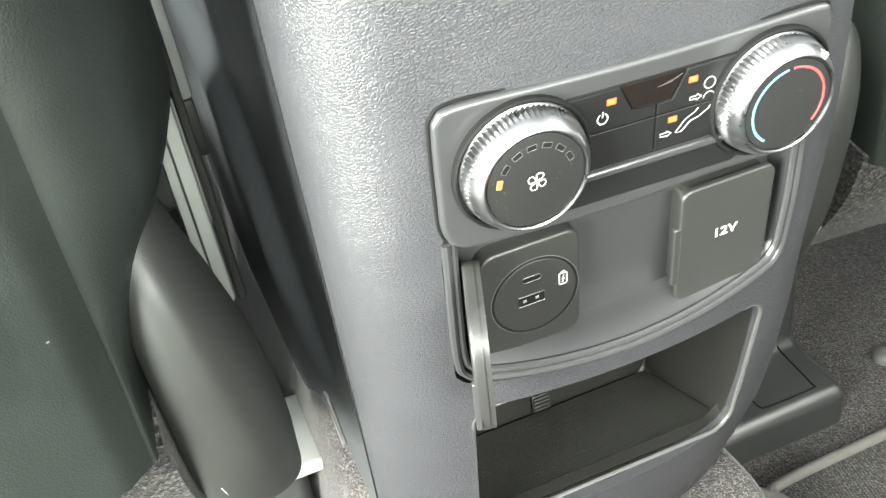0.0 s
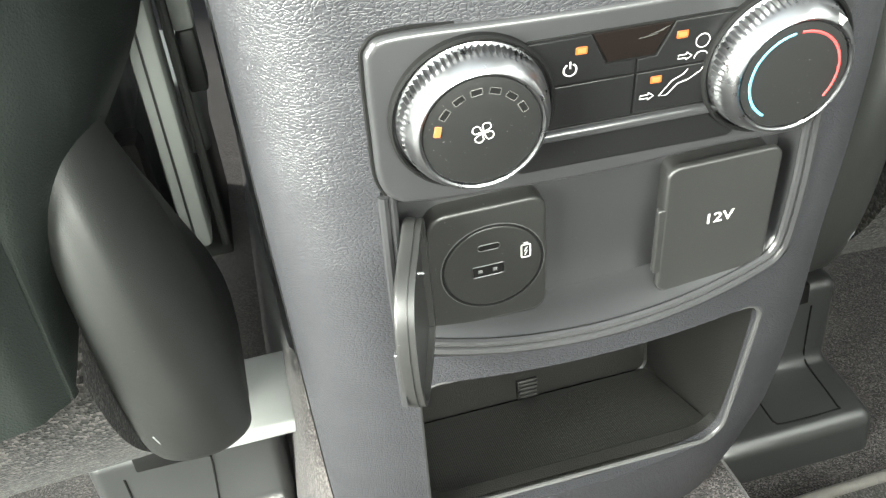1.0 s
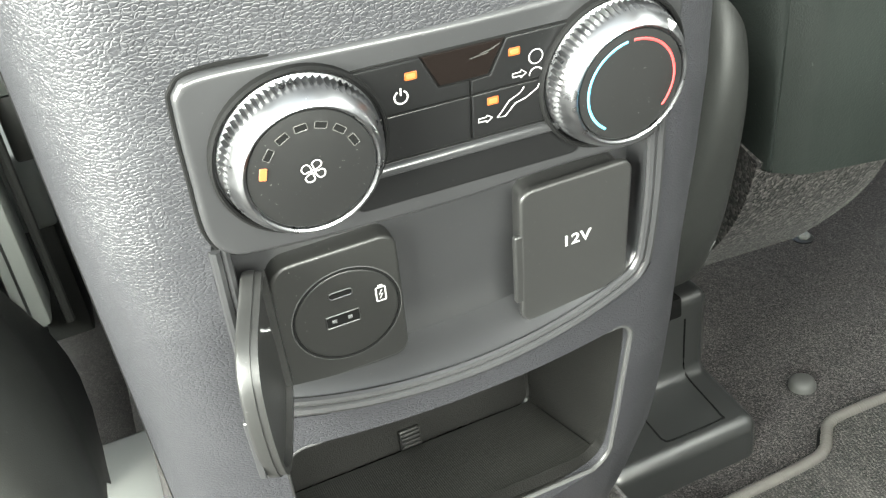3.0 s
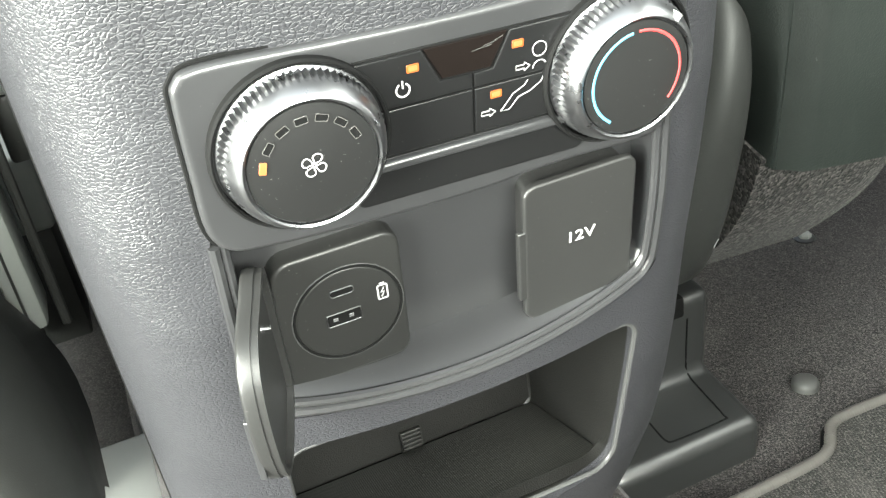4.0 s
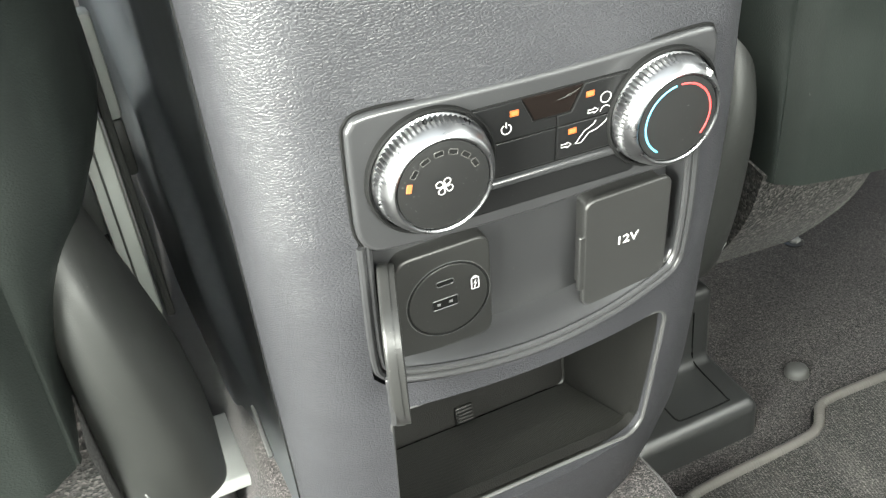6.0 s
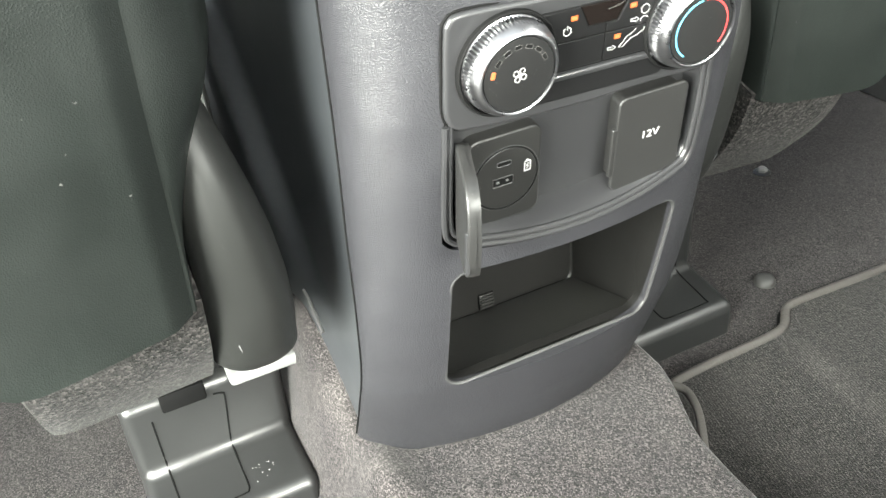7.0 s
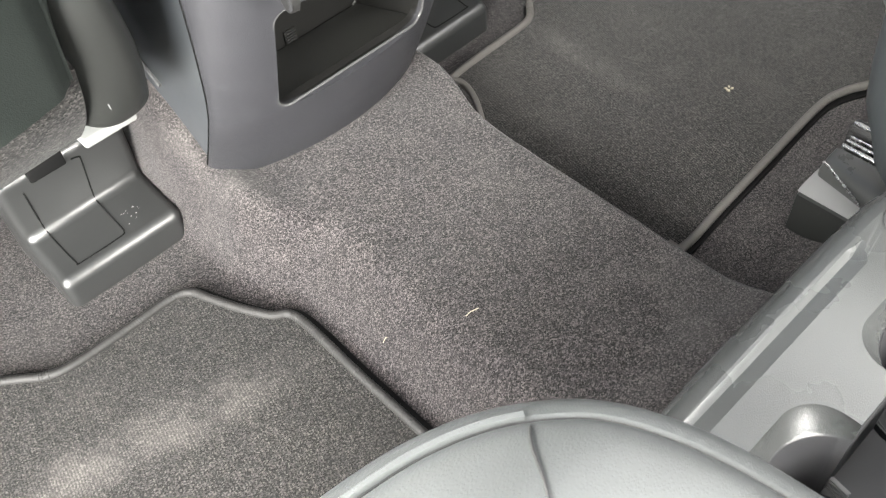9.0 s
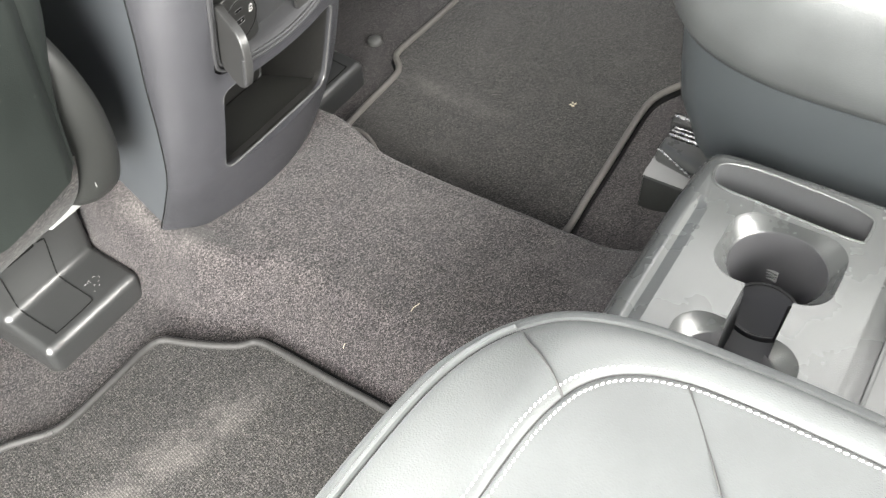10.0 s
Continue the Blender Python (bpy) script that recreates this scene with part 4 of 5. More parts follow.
left_cover = rail_cover(pose(-0.229, 0.040, 0, 0, 0, 0))
right_cover = rail_cover(pose(0.213, 0.043, 0, 0, 0, 0), -1)
# pale plate: light on the cover's rolled top is put into its colour
pale = thing("rail_bracket", "pale grey bracket plate under seat, lit rolled top of rail cover put into its colour", "bracket")
part("plate", box(-0.206, -0.1465, 0.094, 0.180, 0.1130, 0.1245, 0.004, 3), PALE, pale)


def specks():
    sp = thing("paint_specks", "tiny white and blue paint specks on rail cover", "specks", kind="stuff")
    bm = bmesh.new()
    for k in range(12):
        x, y = -0.203 + random.uniform(-0.012, 0.012), 0.069 + random.uniform(-0.009, 0.009)
        z = 0.0355 + 0.125 * (y - 0.040)
        bmesh.ops.create_icosphere(bm, subdivisions=1, radius=random.uniform(0.0003, 0.0006), matrix=pose(x, y, z))
    part("speck", bm, WHITE, sp)


specks()


RIM_Y = [(0.0, 0.098), (0.12, 0.122), (0.22, 0.130), (0.45, 0.110), (0.68, 0.080), (0.88, 0.034), (1.0, 0.02)]
RIM_Z = [(0.0, 0.162), (0.12, 0.175), (0.22, 0.196), (0.45, 0.266), (0.68, 0.334), (0.88, 0.400), (1.0, 0.450)]
# inboard edge of the hinge shield by height
BLADE = [(0.20, -0.1675), (0.225, -0.1645), (0.26, -0.163), (0.285, -0.164), (0.316, -0.168), (0.34, -0.173), (0.367, -0.180), (0.385, -0.185), (0.41, -0.192), (0.46, -0.205)]
HEM = [(0.20, 0.303), (0.231, 0.300), (0.318, 0.2945), (0.332, 0.297), (0.348, 0.312), (0.37, 0.345), (0.42, 0.37), (0.6, 0.40)]


def front_seat(side, shift):
    """A front seat seen from behind: hard vinyl back, carpet skirt, bolster and hinge shield."""
    st = thing("front_seat", "black vinyl front seat back with grey carpet skirt below", "car seat", Matrix.Translation(shift), "front seats")
    s = side

    def add(name, bm, mat, parent=st, label=""):
        if s > 0:
            for v in bm.verts:
                v.co.x = -v.co.x
        return part(name, bm, mat, parent, label)

    # back panel: bottom edge z 0.29, leaning rearwards to the top
    def panel(u, v):
        x = -0.231 - 0.22 * u
        edge = 0.0145 * ease(0.0, 0.06, u) if u < 0.06 else 0.0145
        low = interp(-x, HEM)
        z = low + v * (0.95 - low)
        x += 0.018 * v * (1 - u)
        y = -0.050 - 0.108 * (z - 0.30) - edge * (0.6 - 0.2 * u) - 0.012 * math.sin(math.pi * min(u, 1.0))
        y += 0.0025 * noise.noise((x * 14, z * 9, 1.3))
        return (x, y, z)
    add("back_panel", grid(panel, 40, 44, thick=(0, 0.02, 0)), VINYL, label="smooth black vinyl back panel")

    # soft side bolster wrapping forward from the panel's edge
    def bolster(u, v):
        z = 0.302 + 0.65 * v
        full = ease(0.33, 0.45, z)
        a = math.pi / 2 * min(u / 0.7, 1.0)
        x = -0.229 + (0.006 + 0.054 * full) * math.sin(a)
        y = -0.050 - 0.108 * (z - 0.30) + 0.15 * (1 - math.cos(a)) + 0.16 * max(u - 0.7, 0) / 0.3
        x += 0.003 * full * noise.noise((y * 12, z * 9, 0.4)) + 0.018 * v
        return (x, y, z)
    add("bolster", grid(bolster, 24, 60, thick=(-0.02, 0.01, 0.004)), VINYL, label="soft black side bolster")

    # carpet skirt running forward below the back
    def skirt(u, v):
        x = -0.224 - 0.124 * u
        low = interp(-x, HEM)
        end = ease(0.86, 1.0, u)
        y = -0.046 + 0.070 * v - 0.012 * math.sin(math.pi * v) + 0.05 * end * v
        z = low + 0.006 - 0.109 * v * (1 - 0.75 * end)
        return (x, y, z)
    add("skirt", grid(skirt, 30, 16, thick=(0, 0.03, 0.012)), SKIRT, label="grey speckled carpet skirt")
    add("seat_core", box(-0.44, -0.232, 0.03, 0.12, 0.22, 0.92, 0.02), GAP)
    add("cushion", box(-0.53, -0.225, 0.10, 0.55, 0.24, 0.44, 0.04, 4), VINYL)

    # unseen plate added to stop door light reaching under the seat
    add("light_stop_plate", box(-0.246, -0.238, 0.13, 0.56, 0.02, 0.25, 0.003), SHIELD)
    # hinge shield: a tall rounded blade
    spine = spline([(0.020, 0.203), (0.003, 0.208), (-0.018, 0.224), (-0.036, 0.262), (-0.047, 0.305), (-0.053, 0.345), (-0.051, 0.375), (-0.042, 0.400), (-0.020, 0.430), (0.010, 0.455)], 5)

    def shield(u, v):
        k = v * (len(spine) - 1)
        i0 = min(int(k), len(spine) - 2)
        f = k - i0
        y0, z0 = (1 - f) * spine[i0][0] + f * spine[i0 + 1][0], (1 - f) * spine[i0][1] + f * spine[i0 + 1][1]
        left, right = -0.2225, interp(z0, BLADE)
        q = 2 * min(u / 0.7, 1.0) - 1
        q = math.sin(q * math.pi / 2)
        deep = 0.030 if q < 0 else max(0.006 - y0, 0.022)
        x = (left + right) / 2 + q * (right - left) / 2
        y = y0 + deep * (1 - math.sqrt(max(1 - abs(q) ** 2.3, 0.0)))
        z = z0 + 0.006 * ease(0.2, 1.0, abs(q)) * (1 - ease(0.0, 0.25, v))
        flank = max(u - 0.7, 0.0) / 0.3
        rim = (interp(v, RIM_Y), interp(v, RIM_Z))
        return (x - 0.006 * flank, y + flank * (rim[0] - y), z + flank * (rim[1] - z))
    bm = grid(shield, 40, 44)
    add("hinge_shield", bm, SHIELD, label="satin black seat hinge shield")
    add("shield_scratch", tube(spline([(-0.2085, -0.0300, 0.2540), (-0.2065, -0.0255, 0.2440), (-0.2020, -0.0195, 0.2330)], 5), 0.0004, 5), PALE)
    add("hinge_post", box(-0.214, -0.197, 0.128, 0.158, 0.11, 0.34, 0.006), GAP)
    # metal frame and belt stalk between seat and console
    add("side_trim", box(-0.1865, -0.1700, 0.112, 0.150, 0.27, 0.47, 0.004), PALE_GREY, label="light grey upright seat side strip")
    add("side_rod", tube([(-0.1655, 0.150, 0.25), (-0.1655, 0.150, 0.46)], 0.0030, 8), SHIELD)
    add("side_groove", box(-0.1800, -0.1785, 0.1105, 0.114, 0.275, 0.465, 0.0004), SHIELD)
    add("belt_stalk", box(-0.169, -0.154, 0.215, 0.24, 0.372, 0.448, 0.004), PALE_GREY)
    add("stalk_foot", box(-0.168, -0.155, 0.214, 0.242, 0.330, 0.373, 0.003), SHIELD)
    return st


PALE_GREY = smooth_plastic("pale_grey_plastic", (0.15, 0.158, 0.15), 0.5, 0.0)
front_seat(-1, (0, -0.012, 0))
front_seat(1, (-0.008, 0.030, -0.010))
for s in (-1, 1):
    duct = thing("floor_duct", "pale grey plastic air duct under front seat", "air duct", pose(s * 0.245, 0.55, 0), "floor ducts")
    part("duct_body", box(-0.056, 0.056, 0.0, 0.20, 0.132, 0.216, 0.008, 3), PALE_GREY, duct)
    part("duct_foot", box(-0.050, 0.050, 0.006, 0.19, -0.004, 0.136, 0.004), SHIELD, duct)

# ---- small things on the floor ----


def floor_button(x, y):
    fb = part("floor_button", lathe([(0.0115, 0.000), (0.0113, 0.004), (0.0100, 0.0068), (0.0070, 0.0086), (0.0035, 0.0092), (0.0004, 0.0094)], 24), BUTTON)
    fb.matrix_world = pose(x, y, 0.0015)
    return tagged(fb, "grey round mat fastener on carpet", "fastener", "mat fasteners")


BUTTON = smooth_plastic("button_grey", (0.055, 0.055, 0.053), 0.55, 0.1)
floor_button(-0.372, 0.089)
floor_button(0.360, 0.086)


def debris(x, y, z, length, turn):
    d = part("plant_fibre", tube(spline([(-length / 2, 0, 0), (-length * 0.1, 0.0006, 0.0007), (length / 2, -0.0003, 0.0004)], 5), 0.00042, 5), CRUMB)
    d.matrix_world = pose(x, y, z, 0, 0, turn)
    return tagged(d, "short pale fibre lying on carpet", "debris", "crumbs")


debris(-0.0735, -0.281, floor_height(-0.0735, -0.281) + 0.0012, 0.013, -8)
debris(-0.1235, -0.222, floor_height(-0.1235, -0.222) + 0.0012, 0.009, 18)
fluff = bmesh.new()
for k in range(7):
    bmesh.ops.create_icosphere(fluff, subdivisions=1, radius=0.0022, matrix=pose(random.uniform(-0.004, 0.004), random.uniform(-0.003, 0.003), 0.001, 0, 0, 50 * k) @ Matrix.Diagonal((1, 0.6, 0.5, 1)))
tagged(part("lint", fluff, CRUMB), "pale tuft of lint on the floor mat", "debris", "crumbs").matrix_world = pose(0.362, -0.239, 0.0112)
foot = thing("floor_bolt", "silver seat bolt on carpet under front seat", "bolt", pose(0.525, 0.272, 0, 0, 0, 15))
part("washer", lathe([(0.011, 0.0), (0.011, 0.002), (0.009, 0.003)], 20, None, 0, 0), COVER, foot)
part("bolt_head", lathe([(0.007, 0.002), (0.007, 0.006), (0.005, 0.008), (0.001, 0.0085)], 6, None, 0, 0), PALE, foot)

# ---- second row: low console with cup holders ----


CUPS, CUP_Y = (-0.086, 0.040), -0.587


def build_rear_console():
    rc = thing("rear_console", "low grey plastic console with cup holders between seats", "console")
    top = 0.220
    out = ccw(spline([(0.150, -0.52), (0.146, -0.495), (0.128, -0.4835), (0.08, -0.4805), (0.0, -0.4800), (-0.08, -0.4805), (-0.128, -0.4835), (-0.146, -0.495), (-0.150, -0.52)], 6) + [(-0.150, -1.05), (0.150, -1.05)])
    bm = bmesh.new()
    loops = []
    for z, d in ((-0.002, -0.020), (0.08, -0.012), (top - 0.022, 0.0), (top - 0.014, 0.0012), (top - 0.006, 0.005), (top - 0.0015, 0.011), (top, 0.017)):
        loops.append([(x, y, z) for x, y in inset(out, d)])
    rings(bm, loops)
    body = part("body", bm, REAR_PLASTIC, rc)
    cups = []
    slot = spline([(0.1305, -0.530), (0.1305, -0.565), (0.127, -0.616), (0.121, -0.637), (0.114, -0.6425), (0.092, -0.6420), (0.0868, -0.636), (0.0872, -0.60), (0.0905, -0.55), (0.0918, -0.520), (0.097, -0.506), (0.111, -0.5005), (0.124, -0.5055)], 5, True)
    c = part("c", slab(slot, top - 0.045, top + 0.03, 0.0002, 1), GAP)
    cups.append(c)

    def well(cx):
        """A rounded square recess with a round cup sunk in it."""
        edge = rrect(0.084, 0.101, 0.026, cx - 0.001, CUP_Y, 10)
        square = []
        for a, b in zip(edge, edge[1:] + edge[:1]):
            k = max(1, round(math.hypot(b[0] - a[0], b[1] - a[1]) / 0.004))
            square += [(a[0] + (b[0] - a[0]) * i / k, a[1] + (b[1] - a[1]) * i / k) for i in range(k)]
        lp = []
        for z, f, r in ((top - 0.085, 0.0, 0.034), (top - 0.016, 0.0, 0.0408), (top - 0.0150, 0.05, 0.0415), (top - 0.0140, 0.12, 0.0415), (top - 0.0075, 0.55, 0.0415), (top - 0.0022, 0.90, 0.0415), (top - 0.0007, 0.97, 0.0415), (top, 1.0, 0.0415), (top + 0.03, 1.06, 0.0415)):
            row = []
            for x, y in square:
                a = math.atan2(y - CUP_Y, x - cx)
                c = (cx + r * math.cos(a), CUP_Y + r * math.sin(a))
                row.append((c[0] + f * (x - c[0]), c[1] + f * (y - c[1]), z))
            lp.append(row)
        return lp
    for cx in CUPS:
        cups.append(part("c", rings(bmesh.new(), well(cx)), GAP))
    cups.append(part("c", slab(rrect(0.13, 0.040, 0.004, -0.022, CUP_Y - 0.005), top - 0.075, top + 0.03, 0.0002, 1), GAP))
    cups.append(part("c", slab(rrect(0.26, 0.30, 0.012, 0.0, -0.817), top - 0.030, top + 0.03, 0.0002, 1), GAP))
    # a shallow V groove behind the rolled front lip
    loops = [[(x, -0.4990, top + 0.002), (x, -0.4990 - 0.001 * (1 - k), top + 0.0001), (x, -0.5035, top - 0.0032 * k), (x, -0.5035 - 0.0105 * k, top + 0.0001), (x, -0.5150, top + 0.002)] for x, k in ((-0.137, 0.05), (-0.128, 1.0), (0.062, 1.0), (0.076, 0.05))]
    cups.append(part("c", rings(bmesh.new(), loops), GAP))
    cut(body, *cups)
    bm = bmesh.new()
    bm.from_mesh(body.data)
    for e in bm.edges:
        if all(abs(v.co.z - top) < 1e-4 for v in e.verts) and len(e.link_faces) == 2 and e.calc_face_angle(0.0) > 0.08:
            e.smooth = False
    bm.to_mesh(body.data)
    bm.free()
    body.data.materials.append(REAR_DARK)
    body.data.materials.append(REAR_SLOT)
    # faces lower than the dish take the darker grey, slot faces their own
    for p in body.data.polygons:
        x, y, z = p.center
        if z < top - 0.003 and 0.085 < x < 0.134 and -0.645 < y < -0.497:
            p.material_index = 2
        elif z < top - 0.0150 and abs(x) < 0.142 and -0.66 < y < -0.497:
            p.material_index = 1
    # groove along the front, cup liners and rims
    for cx, mid in zip(CUPS, (180, 0)):
        # smooth wall, open towards the channel between the cups
        bm = bmesh.new()
        loops = []
        for r, z in ((0.0412, top - 0.0152), (0.0405, top - 0.0165), (0.0372, top - 0.0500), (0.0345, top - 0.0760)):
            loops.append([(cx + r * math.cos(radians(mid + a)), CUP_Y + r * math.sin(radians(mid + a)), z) for a in np.linspace(-148, 148, 60)])
        for a, b in zip(loops, loops[1:]):
            va, vb = [bm.verts.new(p) for p in a], [bm.verts.new(p) for p in b]
            for k in range(len(a) - 1):
                bm.faces.new((va[k], va[k + 1], vb[k + 1], vb[k]))
        bmesh.ops.remove_doubles(bm, verts=bm.verts[:], dist=1e-6)
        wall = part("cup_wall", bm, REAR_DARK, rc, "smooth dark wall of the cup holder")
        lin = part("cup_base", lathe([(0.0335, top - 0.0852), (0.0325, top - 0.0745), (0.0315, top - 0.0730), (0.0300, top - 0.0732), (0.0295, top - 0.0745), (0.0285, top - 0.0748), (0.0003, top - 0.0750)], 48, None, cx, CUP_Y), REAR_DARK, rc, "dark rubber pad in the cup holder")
        for r in (0.0318, 0.0299):
            part("cup_ring", tube([(x, y, top - 0.0730) for x, y in circle(r, cx, CUP_Y, 48)], 0.0005, 6, True), REAR_PLASTIC, lin)
        for k in range(4):
            part("grip_rib", box(-0.007, 0.007, -0.0022, 0.0012, 0, 0.0014, 0.0003), RAIL_GREY_CUP, wall).matrix_local = pose(cx + 0.0345, CUP_Y + 0.008, top - 0.0600 - 0.0033 * k, 0, 0, 80)
    part("slot_liner", slab(inset(ccw(slot), 0.0006), top - 0.046, top - 0.0435, 0.0003), REAR_SLOT, rc)
    part("slot_lip", tube([(x, y, top + 0.0002) for x, y in slot], 0.0013, 6, True), REAR_PLASTIC, rc)
    part("lid_strip", box(-0.125, 0.125, -0.689, -0.685, top - 0.029, top - 0.024, 0.001), REAR_PLASTIC, rc, "thin strip in the rear tray")
    return rc


build_rear_console()

# ---- second row seats ----


def cushion_outline(grow=0.0):
    """Plan of a second row cushion about its own middle: half width 0.255, front at y 0."""
    half = [(0.0, 0.006), (0.07, 0.005), (0.120, 0.0015), (0.155, -0.006), (0.185, -0.020), (0.212, -0.043), (0.232, -0.075), (0.246, -0.115), (0.253, -0.165), (0.253, -0.26), (0.250, -0.42), (0.240, -0.50)]
    pts = half[::-1] + [(-x, y) for x, y in half[1:]]
    p = ccw(spline(pts, 5))
    return inset(p, -grow) if grow else p


def seam_outline():
    """Plan of the sewn seam inside the border roll, point for point with the cushion's plan."""
    half = [(0.0, -0.0695), (0.05, -0.0700), (0.095, -0.0712), (0.122, -0.0730), (0.150, -0.0775), (0.170, -0.0840), (0.190, -0.0975), (0.207, -0.122), (0.2155, -0.160), (0.216, -0.26), (0.212, -0.42), (0.204, -0.50)]
    return ccw(spline(half[::-1] + [(-x, y) for x, y in half[1:]], 5))


def build_rear_seat(cx, front, lift, name_label):
    st = thing("bucket_seat", name_label, "car seat", pose(cx, front, lift), "second row seats")
    out = cushion_outline()
    ways = []
    for i in range(len(out)):
        a, b = out[i - 1], out[(i + 1) % len(out)]
        k = math.hypot(b[0] - a[0], b[1] - a[1])
        nx, ny = -(b[1] - a[1]) / k, (b[0] - a[0]) / k
        f = ease(-0.28, -0.20, out[i][1])
        nx, ny = f * nx + (1 - f) * -math.copysign(1, out[i][0]), f * ny
        k = math.hypot(nx, ny)
        ways.append((nx / k, ny / k))

    def ring_at(d):
        return [(p[0] + d * w[0] * (1 - 0.5 * ease(0.01, 0.05, d) * ease(0.5, 1.0, abs(w[0]))), p[1] + d * w[1] * (1 - 0.5 * ease(0.01, 0.05, d) * ease(0.5, 1.0, abs(w[0])))) for p, w in zip(out, ways)]

    def sag(x, y, z):
        crown = 0.014 * (1 - ease(0.12, 0.23, abs(x))) * (1 - ease(-0.070, -0.035, y))
        return (x, y, z + crown - 0.020 * (1 - ease(-0.16, -0.03, y)))

    def roll_z(f):
        """Height of the border roll from the edge seam (0) to the sewn seam (1)."""
        return 0.4018 + 0.0046 * f + 0.0085 * math.sin(math.pi * min(max(f, 0.0), 1.0)) ** 0.6
    # side: a soft border panel that swells out below the edge seam
    loops = []
    for z, d in ((0.237, 0.020), (0.242, 0.008), (0.258, -0.002), (0.300, -0.009), (0.340, -0.0135), (0.362, -0.0145), (0.376, -0.0130), (0.387, -0.0095), (0.395, -0.0045), (0.3995, 0.0010), (0.4012, 0.0050)):
        loops.append([sag(x, y, z) if z > 0.35 else (x, y, z - 0.020 * (1 - ease(-0.16, -0.03, y)) * ease(0.24, 0.35, z)) for x, y in ring_at(d)])
    bm = rings(bmesh.new(), loops, True, False)
    part("cushion_side", bm, LEATHER, st)
    # top: edge seam, border roll, sewn seam and a slightly dished middle
    welt = ring_at(0.0084)
    sewn = seam_outline()

    def blend(a, b, f):
        return [(p[0] + f * (q[0] - p[0]), p[1] + f * (q[1] - p[1])) for p, q in zip(a, b)]
    middle = [(0.0, -0.26)] * len(out)
    loops = [[sag(x, y, z) for x, y in ring_at(d)] for d, z in ((0.0050, 0.4012), (0.0066, 0.4010), (0.0077, 0.4000))]
    for f in (0.0, 0.03, 0.08, 0.16, 0.28, 0.42, 0.58, 0.72, 0.84, 0.92, 0.97, 0.99, 1.0):
        loops.append([sag(x, y, roll_z(f)) for x, y in blend(welt, sewn, f)])
    for f, z in ((0.004, 0.4074), (0.012, 0.4088), (0.03, 0.4095), (0.08, 0.4098), (0.2, 0.4086), (0.4, 0.4066), (0.75, 0.4045)):
        loops.append([sag(x, y, z) for x, y in blend(sewn, middle, f)])
    bm = rings(bmesh.new(), loops, False, True)
    top = part("cushion_top", bm, LEATHER, st, "light grey leather cushion cover", 60)
    part("edge_seam", tube([sag(x, y, 0.4006) for x, y in ring_at(0.0077)[2:-2]], 0.0007, 5), LEATHER_SEAM, top)
    fold = [(x, y) for x, y in ring_at(0.0046) if y > -0.06 and abs(x) < 0.192]
    part("edge_fold", tube([sag(x, y, 0.4014) for x, y in fold], 0.0024, 6), LEATHER, top)
    part("main_seam", tube([sag(x, y, 0.4068) for x, y in sewn[2:-2]], 0.0007, 5), LEATHER_SEAM, top)
    for line, z in ((blend(welt, sewn, 0.905), roll_z(0.905)), (blend(sewn, middle, 0.021), 0.4092)):
        bm = bmesh.new()
        dist, nxt = 0.0, 0.0
        for a, b in zip(line[3:-3], line[4:-3]):
            seg = math.hypot(b[0] - a[0], b[1] - a[1])
            while nxt < dist + seg:
                f = (nxt - dist) / seg
                x, y = a[0] + f * (b[0] - a[0]), a[1] + f * (b[1] - a[1])
                if y > -0.33:
                    ang = math.atan2(b[1] - a[1], b[0] - a[0]) + 0.25
                    bmesh.ops.create_icosphere(bm, subdivisions=1, radius=1.0, matrix=Matrix.LocRotScale(sag(x, y, z + 0.0002), Euler((0, 0, ang)), (0.0018, 0.0008, 0.0007)))
                nxt += 0.0042
            dist += seg
        tagged(part("stitching", bm, THREAD, top, "white contrast stitching"), kind="stuff")
    # seams across the border roll and across the middle
    for s in (-1, 1):
        a = spline([(s * 0.1855, -0.0335), (s * 0.176, -0.043), (s * 0.166, -0.059), (s * 0.1520, -0.0780)], 8)
        part("border_seam", tube([sag(x, y, roll_z(k / (len(a) - 1)) + 0.0004) for k, (x, y) in enumerate(a)], 0.0008, 5), LEATHER_SEAM, top)
        part("insert_seam", tube([sag(s * (0.2070 - 0.052 * t), -0.1325 - 0.040 * t + 0.003 * t * t, 0.4098 - 0.0016 * t) for t in np.linspace(0, 1.6, 14)], 0.0007, 5), LEATHER_SEAM, top)
    # hard base below the leather
    loops = []
    for z, d in ((0.098, 0.050), (0.106, 0.034), (0.140, 0.018), (0.170, 0.014), (0.230, 0.009), (0.262, 0.008)):
        loops.append([(x, y - 0.004, z) for x, y in ring_at(d)])
    bm = rings(bmesh.new(), loops)
    part("base_shield", bm, BASE_GREY, st, "dark plastic shield round the seat base")
    return st


LEATHER_SEAM = smooth_plastic("seam_shadow", (0.014, 0.014, 0.014), 0.6, 0.0)
build_rear_seat(-0.4185, -0.4565, -0.0395, "light grey leather second row seat with white stitching")
right_seat = build_rear_seat(0.440, -0.375, 0.018, "light grey leather second row seat above dark base")


RAIL_GREY = smooth_plastic("rail_grey", (0.14, 0.14, 0.137), 0.5, 0.0)
RAIL_CAP = smooth_plastic("rail_cap_plastic", (0.035, 0.036, 0.035), 0.28, 0.0, 0.6, fine=0.0)
RAIL_GLOSS = smooth_plastic("rail_gloss", (0.02, 0.02, 0.02), 0.16, 0.0, 0.8, fine=0.0)


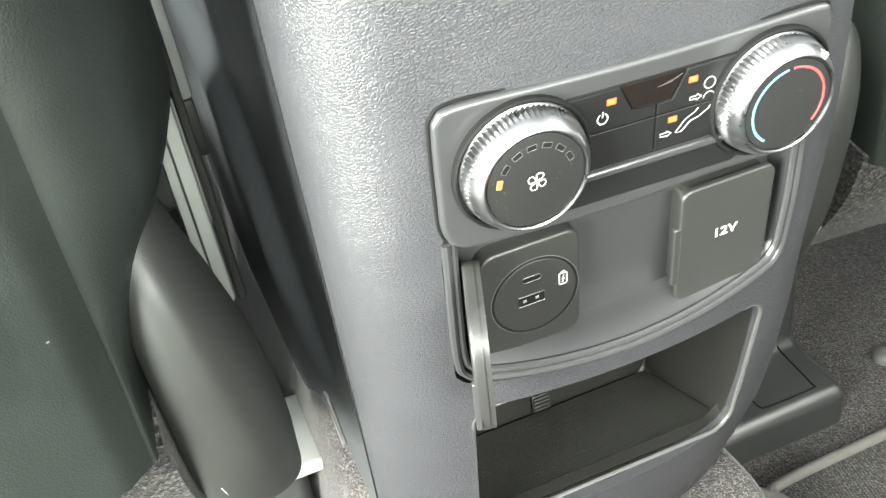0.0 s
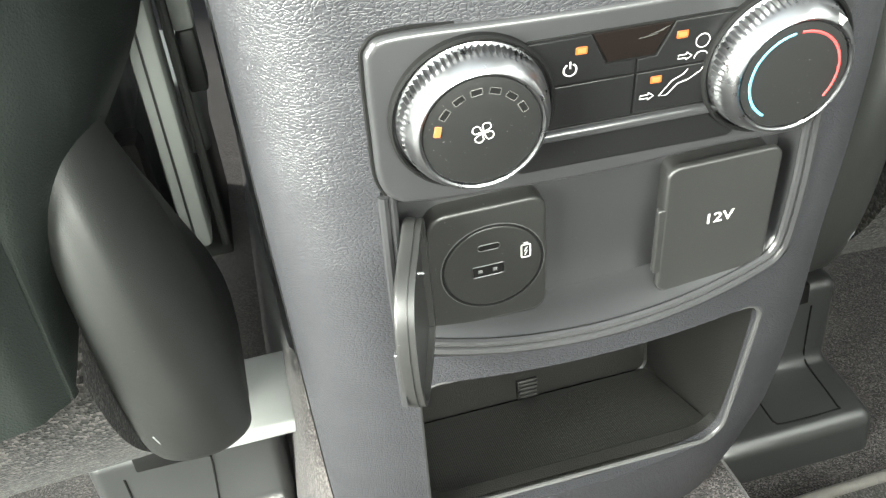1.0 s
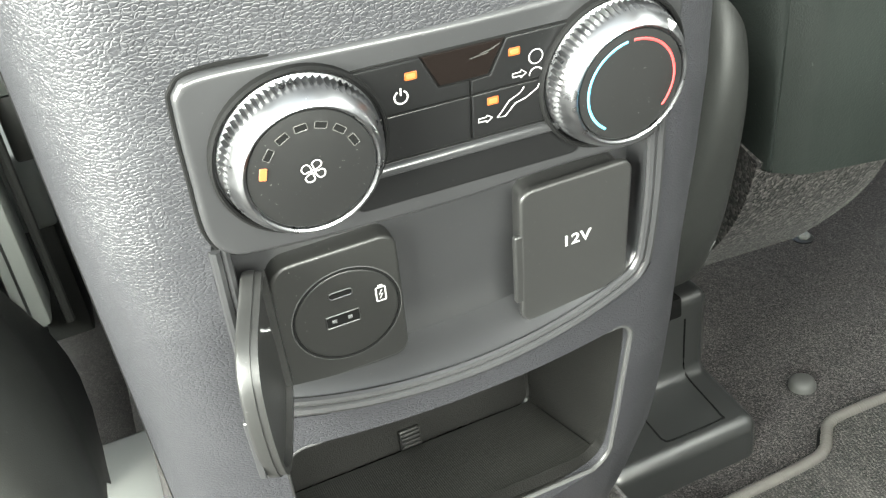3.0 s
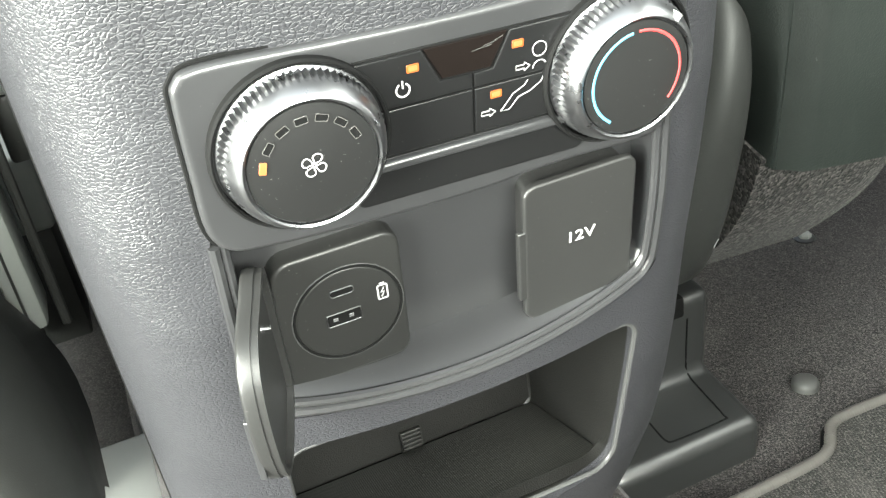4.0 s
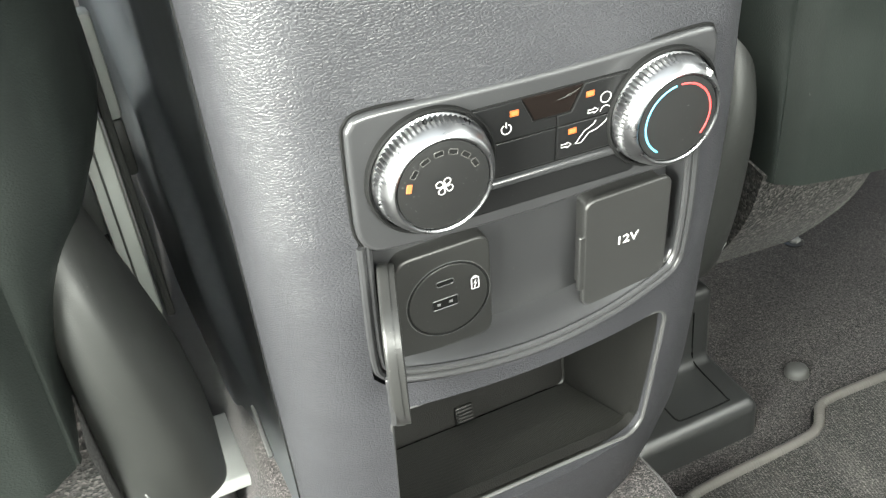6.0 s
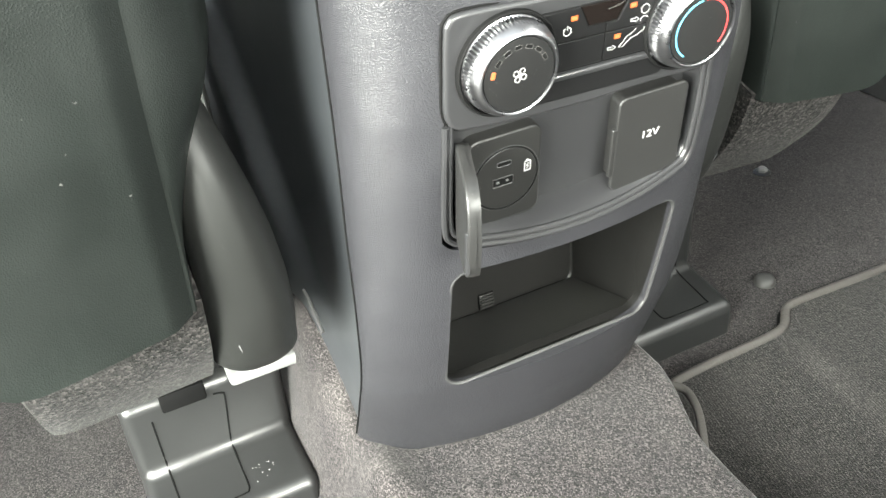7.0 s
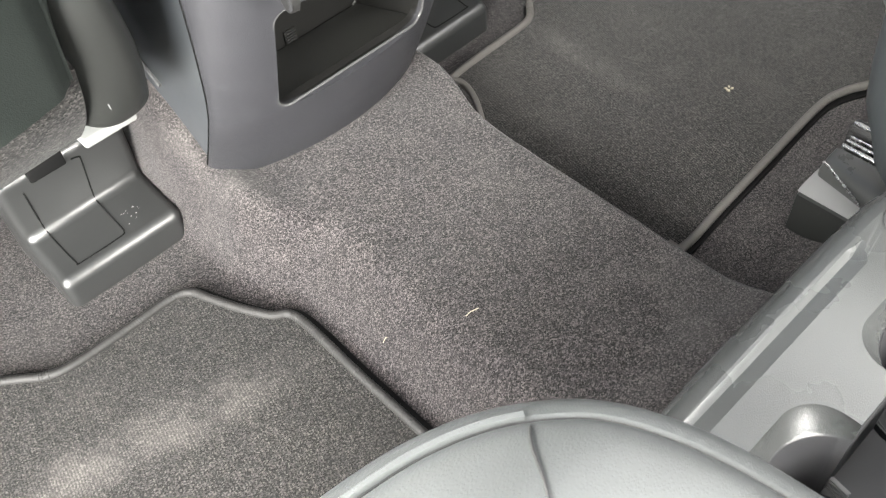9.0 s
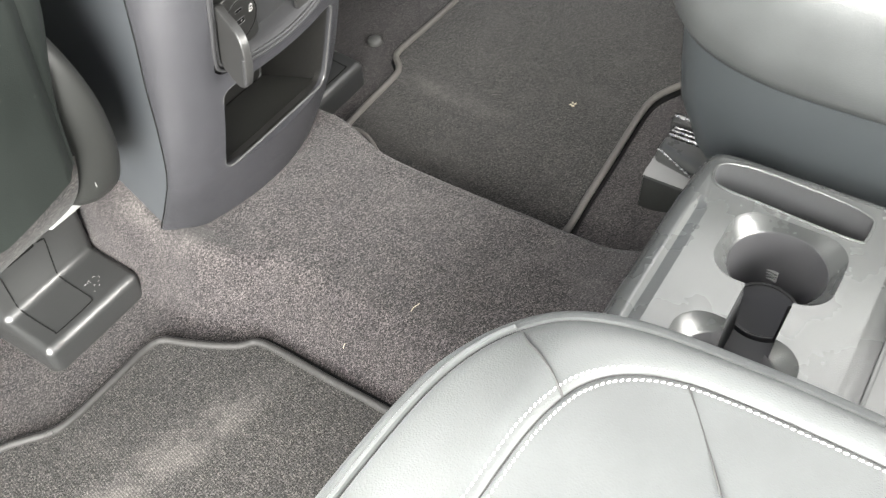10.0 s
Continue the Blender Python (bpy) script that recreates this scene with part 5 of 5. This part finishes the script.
def extrude_y(profile, y0, y1, bev=0.003):
    """A bar of the (x, z) profile along y, with softened ends."""
    bm = extrude_x(profile, y0, y1, bev)
    for v in bm.verts:
        v.co = (v.co.y, v.co.x, v.co.z)
    return bm


def seat_rail(x):
    rl = thing("seat_rail", "black and silver seat rail end on the carpet", "seat rail", pose(x, -0.388, 0))
    boot = part("rail_boot", extrude_y([(-0.0575, -0.020), (-0.0545, 0.020), (-0.0525, 0.0440), (-0.0460, 0.0475), (-0.016, 0.0490), (-0.016, -0.020)], -0.30, 0.000, 0.003), SHIELD, rl, "black plastic rail boot")
    # pale grey covers wear and the boot's lit bevel, painted as one colour
    part("boot_cap", extrude_y([(-0.0505, 0.0462), (-0.0440, 0.0490), (-0.0170, 0.0505), (-0.0170, 0.0485), (-0.0450, 0.0468)], -0.060, 0.0006, 0.0006), RAIL_GREY, boot, "pale worn top of the boot with its lit bevel painted in")
    bm = extrude_y(spline([(-0.0230, 0.030), (-0.0225, 0.050), (-0.0180, 0.0585), (-0.0080, 0.0630), (0.0060, 0.0640)], 4) + [(0.010, 0.0), (-0.0230, 0.0)], -0.30, -0.001, 0.004)
    for v in bm.verts:
        # the cap's free end is cut at a slant
        if v.co.x < 0.0:
            v.co.x += 0.50 * max(v.co.y, -0.12)
    cap = part("rail_cap", bm, RAIL_CAP, rl, "glossy dark rail cap")
    # steel line laid on for the curved highlight of the glossy cap
    part("cap_highlight", tube(spline([(-0.0160, -0.0015, 0.0606), (-0.0185, -0.008, 0.0608), (-0.0265, -0.024, 0.0602), (-0.0420, -0.055, 0.0592)], 6), 0.0011, 6), STEEL, cap, "bright line standing for the highlight on the cap")
    part("rail_body", box(0.006, 0.046, -0.30, -0.004, 0.0, 0.0590, 0.002), GAP, rl)
    for k, w in ((0.0105, 0.0022), (0.0185, 0.0016), (0.0255, 0.0012)):
        part("bright_edge", extrude_y(rrect(2 * w, 0.008, 0.0010, k, 0.0620, 3), -0.30, -0.004, 0.0008), STEEL, rl, "bright steel rail edge")
    rail = part("rail", extrude_y(rrect(0.020, 0.030, 0.008, 0.043, 0.0540, 5), -0.30, 0.004, 0.004), RAIL_GLOSS, rl, "glossy black rail")
    # the gloss rail's white highlight, added as a bright strip
    part("rail_highlight", extrude_y(rrect(0.0050, 0.0030, 0.0012, 0.0405, 0.0690, 3), -0.30, 0.002, 0.0008), STEEL, rail, "bright strip standing for the highlight on the rail")
    return rl


seat_rail(0.300)
